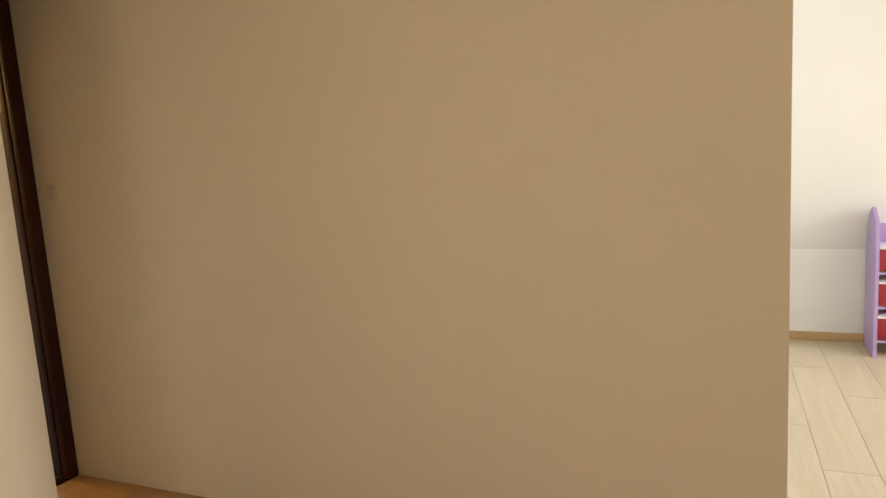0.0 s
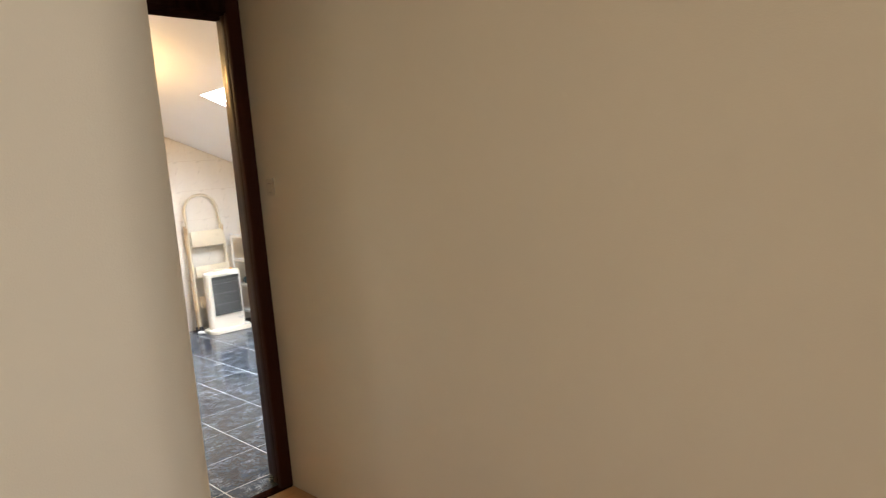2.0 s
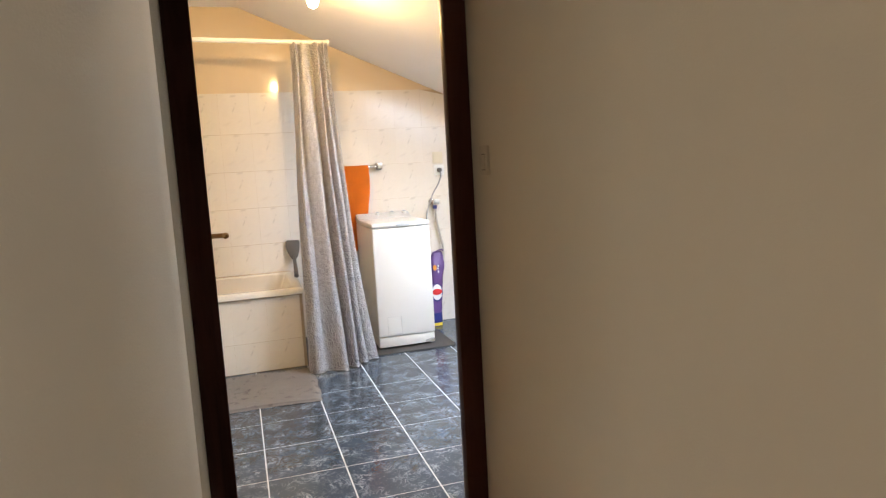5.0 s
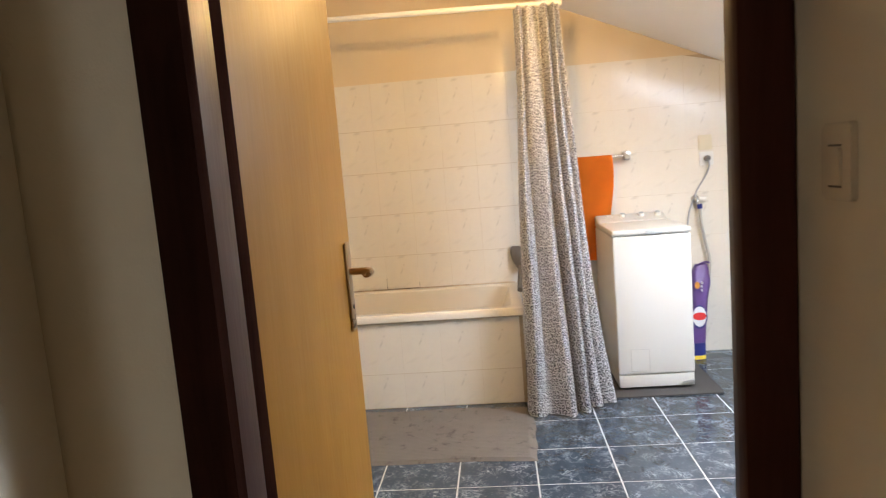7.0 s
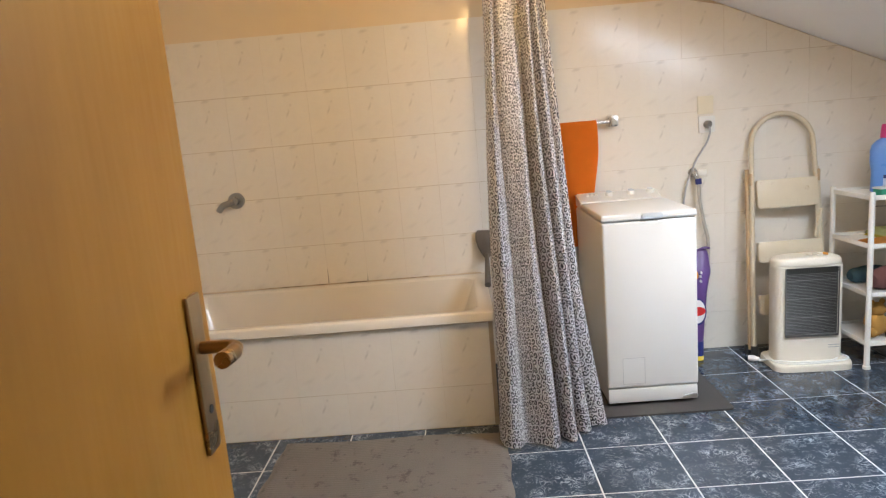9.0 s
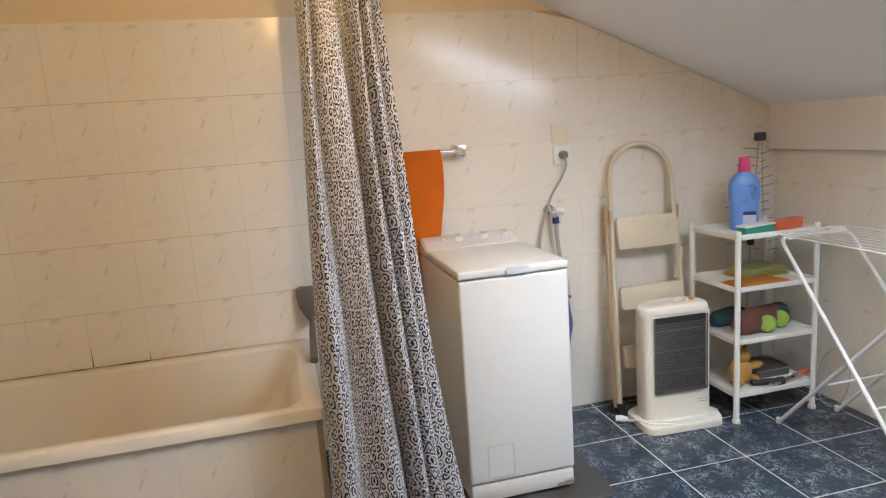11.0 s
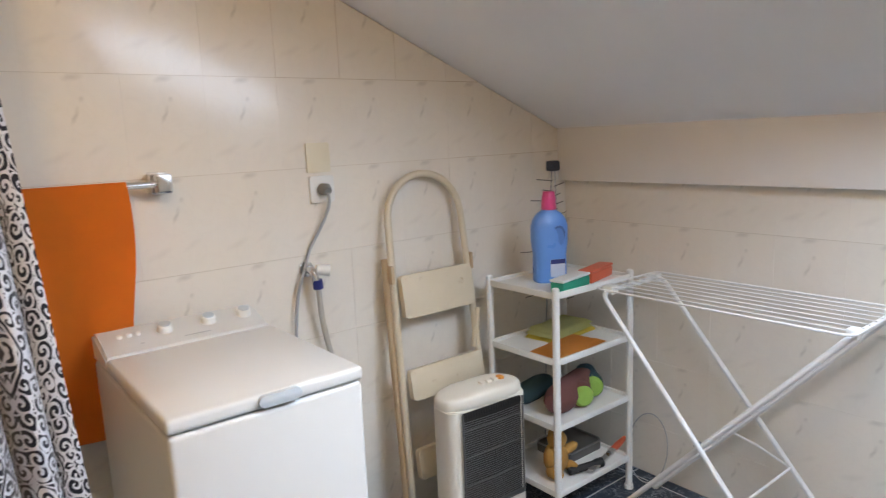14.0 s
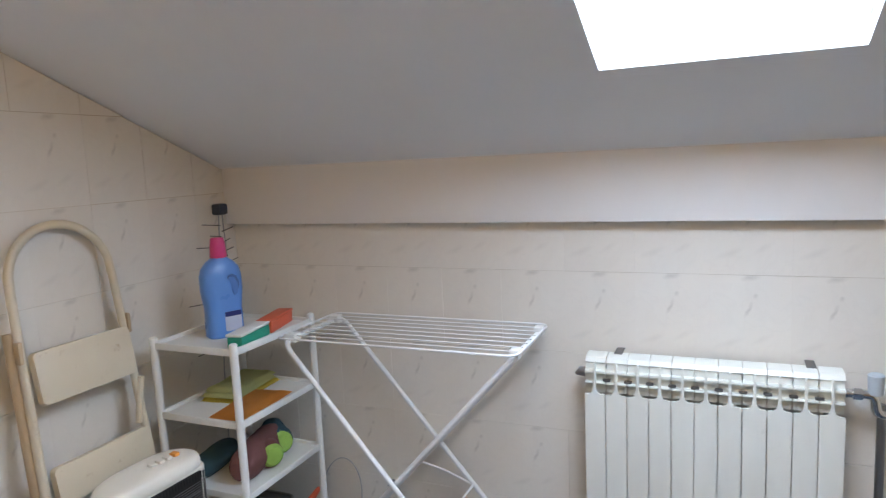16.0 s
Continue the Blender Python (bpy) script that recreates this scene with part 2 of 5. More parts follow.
M = dict(
    sealant=surface("yellowed_sealant", (0.55, 0.46, 0.34), 0.5, 0.2, 12, bump=0.1),
    mould=surface("dark_mould", (0.03, 0.024, 0.018), 0.8, 0.2, 12, bump=0.1),
    pale_laminate=wood("pale_laminate", (0.56, 0.46, 0.32), (0.66, 0.57, 0.43), 0.30, axis=0),
    bulb=bulb_material(),
    hall_paint=wall_paint("beige_wall_paint", (0.67, 0.60, 0.475)),
    bath_paint=wall_paint("cream_bath_paint", (0.74, 0.61, 0.42), 0.09),
    ceiling=wall_paint("white_ceiling_paint", (0.93, 0.93, 0.93)),
    beam=wall_paint("warm_white_paint", (0.80, 0.775, 0.745)),
    white_wall=wall_paint("white_room_paint", (0.82, 0.82, 0.80)),
    tile=tile_material(),
    floor_tile=floor_tile_material(),
    grout=surface("pale_floor_grout", (0.47, 0.48, 0.495), 0.8, 0.2, 9, bump=0.3),
    wall_grout=surface("tan_wall_grout", (0.47, 0.37, 0.25), 0.8, 0.3, 9, bump=0.3, dirt=(0.16, 0.11, 0.06)),
    laminate=wood("honey_laminate", (0.36, 0.20, 0.085), (0.50, 0.30, 0.14), 0.35, axis=0),
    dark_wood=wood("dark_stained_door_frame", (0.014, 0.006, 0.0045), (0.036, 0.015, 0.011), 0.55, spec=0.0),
    # door frame stain, redder and paler: light painted on right casing, side linings, stop
    casing=wood("lit_red_brown_casing", (0.038, 0.012, 0.008), (0.064, 0.022, 0.015), 0.5, spec=0.10),
    lit_satin=wood("lit_varnished_lining", (0.032, 0.011, 0.007), (0.060, 0.022, 0.014), 0.36, spec=0.22),
    door=wood("honey_veneer_door", (0.285, 0.134, 0.017), (0.335, 0.163, 0.024), 0.42, scale=0.6, spec=0.18),
    pine=wood("pine_skirting", (0.45, 0.29, 0.13), (0.56, 0.39, 0.20), 0.4, axis=1),
    enamel=surface("white_bath_enamel", (0.72, 0.675, 0.60), 0.18, 0.04, 3, bump=0.02, rvar=0.06),
    white_metal=surface("white_appliance_enamel", (0.62, 0.62, 0.60), 0.32, 0.03, 2.5, bump=0.04, rvar=0.06),
    white_plastic=surface("white_plastic", (0.76, 0.76, 0.73), 0.42, 0.06, 6, bump=0.05),
    cream_plastic=surface("aged_cream_plastic", (0.74, 0.70, 0.61), 0.45, 0.07, 6, bump=0.05),
    old_cream=surface("yellowed_cream_plastic", (0.70, 0.645, 0.49), 0.5, 0.07, 6, bump=0.05),
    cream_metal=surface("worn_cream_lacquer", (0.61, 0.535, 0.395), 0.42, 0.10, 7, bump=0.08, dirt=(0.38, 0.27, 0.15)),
    tan_metal=surface("tan_lacquer", (0.46, 0.34, 0.20), 0.48, 0.15, 7, bump=0.08),
    switch=surface("beige_switch_plastic", (0.58, 0.51, 0.40), 0.5, 0.08, 20, bump=0.05),
    radiator=surface("white_radiator_enamel", (0.74, 0.74, 0.67), 0.30, 0.03, 4, bump=0.04, rvar=0.06),
    chrome=surface("chrome", (0.75, 0.75, 0.75), 0.16, 0.05, 12, bump=0.0, metal=1.0, rvar=0.08),
    steel=surface("dull_grey_steel", (0.36, 0.36, 0.36), 0.4, 0.12, 12, bump=0.05, metal=1.0),
    bronze=surface("aged_brass", (0.36, 0.24, 0.12), 0.30, 0.12, 20, bump=0.04, metal=1.0),
    black=surface("black_rubber", (0.018, 0.018, 0.018), 0.6, 0.2, 12, bump=0.1),
    grille=surface("dark_grille_steel", (0.17, 0.165, 0.16), 0.40, 0.15, 14, bump=0.05, metal=0.7),
    reflector=surface("dark_reflector", (0.07, 0.068, 0.065), 0.40, 0.25, 9, bump=0.05, metal=0.9),
    plug_dark=surface("near_black_blue_plastic", (0.035, 0.042, 0.065), 0.5, 0.1, 12, bump=0.05),
    plug_grey=surface("dark_grey_plug", (0.20, 0.195, 0.185), 0.45, 0.06, 8, bump=0.05),
    grey=surface("grey_plastic", (0.36, 0.365, 0.37), 0.4, 0.06, 8, bump=0.05),
    dark_grey=surface("dull_taupe_plastic", (0.12, 0.098, 0.075), 0.5, 0.1, 8, bump=0.05),
    handle_grey=surface("silver_grey_plastic", (0.46, 0.50, 0.53), 0.35, 0.05, 8, bump=0.03),
    hose=surface("grey_ribbed_hose", (0.44, 0.41, 0.355), 0.5, 0.10, 14, bump=0.1),
    orange_towel=surface("orange_terry_cloth", (0.90, 0.225, 0.012), 0.9, 0.14, 9, grain=420, bump=0.6),
    rug=surface("grey_bath_mat_pile", (0.135, 0.120, 0.108), 0.95, 0.22, 6, grain=260, bump=0.8, dirt=(0.03, 0.027, 0.024), dirty=0.56),
    rubber_mat=surface("dark_rubber_mat", (0.045, 0.042, 0.040), 0.8, 0.3, 9, grain=140, bump=0.4),
    blue=surface("sky_blue_plastic", (0.13, 0.29, 0.70), 0.30, 0.05, 5, bump=0.03),
    blue_shade=surface("shade_blue_plastic", (0.06, 0.13, 0.36), 0.4, 0.05, 5, bump=0.03),
    blue_mid=surface("shaded_blue_plastic", (0.095, 0.21, 0.55), 0.35, 0.05, 5, bump=0.03),
    pink=surface("magenta_plastic", (0.62, 0.05, 0.20), 0.35, 0.06, 5, bump=0.03),
    label=surface("pale_blue_label", (0.55, 0.58, 0.72), 0.45, 0.08, 30, bump=0.02),
    navy=surface("navy_print", (0.018, 0.025, 0.16), 0.4, 0.08, 20, bump=0.02),
    purple=surface("purple_foil_bag", (0.125, 0.060, 0.225), 0.42, 0.30, 12, bump=0.35),
    yellow=surface("yellow_print", (0.75, 0.55, 0.05), 0.45, 0.08, 20, bump=0.02),
    red=surface("red_print", (0.62, 0.03, 0.03), 0.4, 0.1, 20, bump=0.02),
    white_print=surface("white_print", (0.78, 0.78, 0.78), 0.4, 0.04, 20, bump=0.02),
    green_brush=surface("green_brush_bristles", (0.03, 0.30, 0.19), 0.7, 0.2, 40, grain=500, bump=0.6),
    coral_brush=surface("coral_plastic", (0.66, 0.13, 0.06), 0.45, 0.10, 12, bump=0.06),
    lime_cloth=surface("lime_yellow_cloth", (0.58, 0.58, 0.24), 0.9, 0.15, 12, grain=380, bump=0.5),
    amber_cloth=surface("orange_cleaning_cloth", (0.72, 0.30, 0.05), 0.9, 0.15, 12, grain=380, bump=0.5),
    yellow_cloth=surface("yellow_cleaning_cloth", (0.66, 0.52, 0.07), 0.9, 0.15, 12, grain=380, bump=0.5),
    maroon_cloth=surface("dusty_red_cloth", (0.15, 0.058, 0.050), 0.9, 0.25, 10, grain=380, bump=0.5),
    lime_ball=surface("lime_green_cloth", (0.32, 0.52, 0.09), 0.85, 0.2, 14, grain=380, bump=0.4),
    teal_cloth=surface("dull_teal_cloth", (0.032, 0.075, 0.095), 0.9, 0.25, 10, grain=380, bump=0.5),
    ochre=surface("ochre_plush", (0.44, 0.235, 0.05), 0.95, 0.22, 14, grain=420, bump=0.7),
    wire=surface("white_coated_wire", (0.74, 0.74, 0.73), 0.38, 0.05, 9, bump=0.02),
    lilac=surface("lilac_laminate", (0.42, 0.30, 0.55), 0.4, 0.06, 6, bump=0.03),
    red_bin=surface("red_toy_bin", (0.33, 0.02, 0.03), 0.4, 0.08, 6, bump=0.03),
    glass=glass_material(),
    curtain=curtain_material(),
)


# ---- building tools ----
def finish(name, bm, material, smooth=True):
    bmesh.ops.recalc_face_normals(bm, faces=bm.faces)
    me = bpy.data.meshes.new(name)
    bm.to_mesh(me)
    bm.free()
    me.materials.append(M[material])
    if smooth:
        me.polygons.foreach_set("use_smooth", [True] * len(me.polygons))
        me.set_sharp_from_angle(angle=radians(38))
    return me


def thing(name, x, y, z, label, category, rz=0, group="", kind=""):
    ob = new(name)
    ob.empty_display_size = 0.05
    ob.matrix_basis = pose(x, y, z, 0, 0, rz)
    return tagged(ob, label, category, group, kind)


def part(name, bm, material, parent=None, label="", m=None):
    ob = new(name, finish(name, bm, material))
    ob.parent = parent
    if m is not None:
        ob.matrix_basis = m
    return tagged(ob, label)


def solid(name, bm, material, label, category="", kind="structure"):
    ob = new(name, finish(name, bm, material))
    return tagged(ob, label, category, kind=kind)


def box(x0, y0, z0, x1, y1, z1, bevel=0.0, seg=2, bm=None):
    out = bm or bmesh.new()
    one = bmesh.new()
    bmesh.ops.create_cube(one, size=1)
    bmesh.ops.transform(one, matrix=Matrix.Translation(((x0 + x1) / 2, (y0 + y1) / 2, (z0 + z1) / 2)) @ Matrix.Diagonal((x1 - x0, y1 - y0, z1 - z0, 1)), verts=one.verts)
    if bevel:
        bmesh.ops.bevel(one, geom=one.edges[:], offset=bevel, segments=seg, profile=0.6, affect="EDGES")
    if bm is None:
        out.free()
        return one
    me = bpy.data.meshes.new("tmp")
    one.to_mesh(me)
    one.free()
    out.from_mesh(me)
    bpy.data.meshes.remove(me)
    return out


def tube(points, r, n=10, bm=None, closed=False):
    """A round tube along a line of points."""
    bm = bm or bmesh.new()
    pts = [Vector(p) for p in points]
    rings, up = [], None
    for i, p in enumerate(pts):
        a = pts[i - 1] if i or closed else p
        b = pts[(i + 1) % len(pts)] if i + 1 < len(pts) or closed else p
        way = (b - a).normalized()
        if up is None:
            up = way.orthogonal().normalized()
        up = (up - way * up.dot(way)).normalized()
        side = way.cross(up)
        rr = r[i] if isinstance(r, (list, tuple)) else r
        rings.append([bm.verts.new(p + (up * math.cos(a2) + side * math.sin(a2)) * rr) for a2 in (2 * math.pi * j / n for j in range(n))])
    for i in range(len(rings) - (0 if closed else 1)):
        q, w = rings[i], rings[(i + 1) % len(rings)]
        for j in range(n):
            bm.faces.new((q[j], q[(j + 1) % n], w[(j + 1) % n], w[j]))
    if not closed:
        bm.faces.new(rings[0][::-1])
        bm.faces.new(rings[-1])
    return bm


def curve(points, n=8):
    """A smooth line through the points."""
    p = [Vector(q) for q in points]
    p = [2 * p[0] - p[1], *p, 2 * p[-1] - p[-2]]
    out = []
    for i in range(1, len(p) - 2):
        for j in range(n):
            t = j / n
            out.append(0.5 * (2 * p[i] + (p[i + 1] - p[i - 1]) * t + (2 * p[i - 1] - 5 * p[i] + 4 * p[i + 1] - p[i + 2]) * t * t + (3 * p[i] - 3 * p[i + 1] + p[i + 2] - p[i - 1]) * t ** 3))
    return out + [p[-2]]


def bent(points, radius, n=5):
    """A line with rounded corners."""
    p = [Vector(q) for q in points]
    out = [p[0]]
    for a, b, c in zip(p, p[1:], p[2:]):
        u, w = (a - b), (c - b)
        k = min(radius, u.length * 0.45, w.length * 0.45)
        s, e = b + u.normalized() * k, b + w.normalized() * k
        out += [s.lerp(b, t).lerp(b.lerp(e, t), t) for t in (j / n for j in range(n + 1))]
    return out + [p[-1]]


def lathe(profile, n=20, bm=None, m=None, squash=1.0):
    """A turned body from (radius, height) pairs."""
    bm = bm or bmesh.new()
    m = m or Matrix()
    rings = [[bm.verts.new(m @ Vector((r * math.cos(a), r * math.sin(a) * squash, z))) for a in (2 * math.pi * j / n for j in range(n))] for r, z in profile]
    for q, w in zip(rings, rings[1:]):
        for j in range(n):
            bm.faces.new((q[j], q[(j + 1) % n], w[(j + 1) % n], w[j]))
    bm.faces.new(rings[0][::-1])
    bm.faces.new(rings[-1])
    return bm


def slab(outline, z0, z1, bevel=0.0, seg=2, m=None):
    """A flat body with the given outline in x and y."""
    bm = bmesh.new()
    lo = [bm.verts.new((x, y, z0)) for x, y in outline]
    hi = [bm.verts.new((x, y, z1)) for x, y in outline]
    n = len(outline)
    bm.faces.new(lo[::-1])
    top = bm.faces.new(hi)
    for j in range(n):
        bm.faces.new((lo[j], lo[(j + 1) % n], hi[(j + 1) % n], hi[j]))
    if bevel:
        bmesh.ops.bevel(bm, geom=list(top.edges), offset=bevel, segments=seg, profile=0.6, affect="EDGES")
    if m is not None:
        bmesh.ops.transform(bm, matrix=m, verts=bm.verts)
    return bm


def rounded(x0, y0, x1, y1, r, n=5):
    out = []
    for cx, cy, a0 in ((x1 - r, y0 + r, -90), (x1 - r, y1 - r, 0), (x0 + r, y1 - r, 90), (x0 + r, y0 + r, 180)):
        out += [(cx + r * math.cos(radians(a0 + 90 * j / n)), cy + r * math.sin(radians(a0 + 90 * j / n))) for j in range(n + 1)]
    return out


def sheet(fn, nu, nv, thick=0.0, uv=None):
    """A surface fn(u, v), u and v from 0 to 1."""
    bm = bmesh.new()
    grid = [[bm.verts.new(fn(i / nu, j / nv)) for j in range(nv + 1)] for i in range(nu + 1)]
    lay = bm.loops.layers.uv.new("UVMap") if uv else None
    for i in range(nu):
        for j in range(nv):
            f = bm.faces.new((grid[i][j], grid[i + 1][j], grid[i + 1][j + 1], grid[i][j + 1]))
            if uv:
                for lo, (a, b) in zip(f.loops, ((i, j), (i + 1, j), (i + 1, j + 1), (i, j + 1))):
                    lo[lay].uv = uv(a / nu, b / nv)
    if thick:
        bmesh.ops.solidify(bm, geom=bm.faces[:], thickness=thick)
    return bm


TO_WALL = Matrix(((1, 0, 0, 0), (0, 0, -1, 0), (0, 1, 0, 0), (0, 0, 0, 1)))   # x, y of an outline become x, z


# ---- the large structure ----
def extruded(profile, y0, y1):
    """A body with the given outline in x and z, from y0 to y1."""
    bm = slab(profile, 0, y1 - y0)
    bmesh.ops.transform(bm, matrix=Matrix(((1, 0, 0, 0), (0, 0, 1, y0), (0, 1, 0, 0), (0, 0, 0, 1))), verts=bm.verts)
    return bm


KNEE = SX - (CEIL - SZ) / SLOPE          # where the slope meets the flat ceiling
floor = solid("floor", box(XL - 0.15, YO - 0.02, -0.12, XR + 0.2, YB + 0.2, -0.0015), "grout", "pale grout bed of the blue tiled bathroom floor", "floor")
floor_hall = solid("floor_hall", box(-3.6, -9.2, -0.12, 0.24, YO - 0.022, -0.006), "laminate", "honey-coloured laminate floor of the hall", "floor")
floor_room = solid("floor_room", box(0.241, -9.2, -0.12, 3.1, -5.4, -0.006), "pale_laminate", "pale laminate floor of the bright room", "floor")
wall_back = solid("wall_back", extruded([(XL - 0.15, -0.1), (XR + 0.2, -0.1), (XR + 0.2, roof(XR) + 0.1), (SX, SZ + 0.12), (KNEE, CEIL + 0.12), (XL - 0.15, CEIL + 0.12)], YB, YB + 0.15),
                  "bath_paint", "cream painted bathroom wall, tiled up to shoulder height", "wall")
wall_right = solid("wall_right", box(XR, YO, -0.1, XR + 0.15, YB, SZ + 0.08), "wall_grout", "low bathroom wall under the roof slope, tiled", "wall")
wall_left = solid("wall_left", box(XL - 0.15, YO, -0.1, XL, YB, CEIL + 0.1), "bath_paint", "bathroom end wall behind the tub, cream tiles", "wall")
DOOR_L, DOOR_R, DOOR_H = -0.455, 0.246, 1.985      # rough opening
bm = box(XL - 0.15, YO, -0.1, DOOR_L, YD, CEIL + 0.1)
box(DOOR_R, YO, -0.1, XR, YD, CEIL + 0.1, bm=bm)
box(DOOR_L, YO, DOOR_H, DOOR_R, YD, CEIL + 0.1, bm=bm)
wall_door = solid("wall_door", bm, "hall_paint", "beige painted wall with the bathroom doorway", "wall")

SKY0, SKY1, SKYN, SKYF = 0.98, 1.862, -1.322, -0.798      # skylight opening
bm = bmesh.new()
top = 0.16
for x0, x1, y0, y1 in ((KNEE, SKY0, YO, YB + 0.15), (SKY1, XR + 0.15, YO, YB + 0.15), (SKY0, SKY1, YO, SKYN), (SKY0, SKY1, SKYF, YB + 0.15)):
    one = extruded([(x0, SZ + SLOPE * (SX - x0)), (x1, SZ + SLOPE * (SX - x1)), (x1, SZ + SLOPE * (SX - x1) + top), (x0, SZ + SLOPE * (SX - x0) + top)], y0, y1)
    me = bpy.data.meshes.new("tmp")
    one.to_mesh(me)
    one.free()
    bm.from_mesh(me)
    bpy.data.meshes.remove(me)
ceiling_slope = solid("ceiling", bm, "ceiling", "white painted sloping attic ceiling with a skylight opening", "ceiling")
ceiling_flat = solid("ceiling_flat", box(XL - 0.15, YO, CEIL, KNEE, YB + 0.15, CEIL + 0.15), "ceiling", "white painted flat part of the bathroom ceiling", "ceiling")
beam = solid("trim_beam", box(2.285, YO + 0.14, 1.152, XR + 0.02, YB - 0.001, SZ + 0.03, 0.004), "beam", "warm white boxed beam where slope and wall meet", "beam")

# hall and niche
solid("wall_hall_right", box(HALL_R, HALL_END, -0.1, HALL_R + 0.14, YO - 0.001, 2.7), "hall_paint", "plain beige painted hall wall", "wall")
solid("wall_niche", slab([(-1.2, NICHE_Y)] + [(p.x, p.y) for p in curve([(-0.80, NICHE_Y, 0), (-0.660, -3.845, 0), (-0.556, -3.757, 0), (-0.480, -3.56, 0), (-0.436, -3.262, 0)], 6)] + [(-0.440, -3.250), (-0.448, -3.238), (NICHE_L, YO - 0.02), (NICHE_L - 0.02, YO - 0.001), (-1.2, YO - 0.001)], -0.1, 2.7), "hall_paint", "beige painted wall block beside the bathroom door", "wall")
solid("wall_hall_left", box(-3.6, NICHE_Y, -0.1, -1.2, NICHE_Y + 0.14, 2.7), "hall_paint", "plain beige painted hall wall", "wall")
# unseen west wall; its opening is added for the hall's fill lamp
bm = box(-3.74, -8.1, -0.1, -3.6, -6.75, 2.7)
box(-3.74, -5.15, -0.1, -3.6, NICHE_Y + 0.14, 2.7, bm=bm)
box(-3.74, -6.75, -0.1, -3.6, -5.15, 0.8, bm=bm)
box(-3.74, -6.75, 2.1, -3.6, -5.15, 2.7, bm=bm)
solid("wall_hall_west", bm, "hall_paint", "plain beige painted hall wall, unseen, with an added opening for fill light", "wall")
solid("wall_hall_south", box(-3.74, -8.24, -0.1, 0.1, -8.1, 2.7), "hall_paint", "plain beige painted hall wall", "wall")
solid("ceiling_hall", box(-3.74, -9.3, 2.5, 3.3, YO, 2.7), "ceiling", "white painted hall ceiling", "ceiling")

# bright room beside the hall: knee wall with the roof slope above it
RX = 2.95
bm = box(RX, -9.2, -0.1, RX + 0.12, HALL_END + 0.14, 0.585)
one = extruded([(RX, 0.585), (RX + 0.12, 0.585), (RX - 1.04, 2.62), (RX - 1.16, 2.55)], -9.2, HALL_END + 0.14)
me = bpy.data.meshes.new("tmp")
one.to_mesh(me)
one.free()
bm.from_mesh(me)
solid("wall_room_slope", bm, "white_wall", "white knee wall and roof slope of the bright room", "wall")
solid("wall_room_north", box(HALL_R + 0.14, HALL_END, -0.1, RX + 0.12, HALL_END + 0.14, 2.6), "white_wall", "white painted wall of the bright room", "wall")
bm = box(0.1, -9.3, -0.1, 0.6, -9.16, 2.6)
box(2.2, -9.3, -0.1, RX + 0.12, -9.16, 2.6, bm=bm)
box(0.6, -9.3, -0.1, 2.2, -9.16, 0.85, bm=bm)
box(0.6, -9.3, 2.15, 2.2, -9.16, 2.6, bm=bm)
solid("wall_room_south", bm, "white_wall", "white painted wall of the bright room with a window", "wall")
solid("wall_room_west", box(0.1, -9.16, -0.1, 0.24, -7.3, 2.6), "white_wall", "white painted wall of the bright room", "wall")
bm = box(RX - 0.016, -9.1, -0.004, RX - 0.001, HALL_END - 0.005, 0.055, 0.004)
solid("baseboard", bm, "pine", "pine skirting along the white knee wall", "baseboard")


# skylight: lining, sash and pane
def skylight():
    w = tagged(new("window_1"), "white framed skylight in the sloping ceiling, bright sky behind", "skylight", kind="structure")
    ux, uz = math.cos(math.atan(SLOPE)), -math.sin(math.atan(SLOPE))
    o = Vector((SKY0, 0, SZ + SLOPE * (SX - SKY0)))
    L = (SKY1 - SKY0) / ux
    m = Matrix(((ux, 0, -uz, o.x), (0, 1, 0, 0), (uz, 0, ux, o.z), (0, 0, 0, 1)))
    for a, b, c, d in ((0, L, SKYN, SKYN + 0.012), (0, L, SKYF - 0.012, SKYF), (0, 0.012, SKYN + 0.012, SKYF - 0.012), (L - 0.012, L, SKYN + 0.012, SKYF - 0.012)):
        part("window_frame", box(a, c, 0.022, b, d, 0.150, 0.002), "white_plastic", w, m=m)
    pane = part("pane", box(0.001, SKYN + 0.001, 0.010, L - 0.001, SKYF - 0.001, 0.016), "glass", w, m=m)
    pane.visible_shadow = False


skylight()


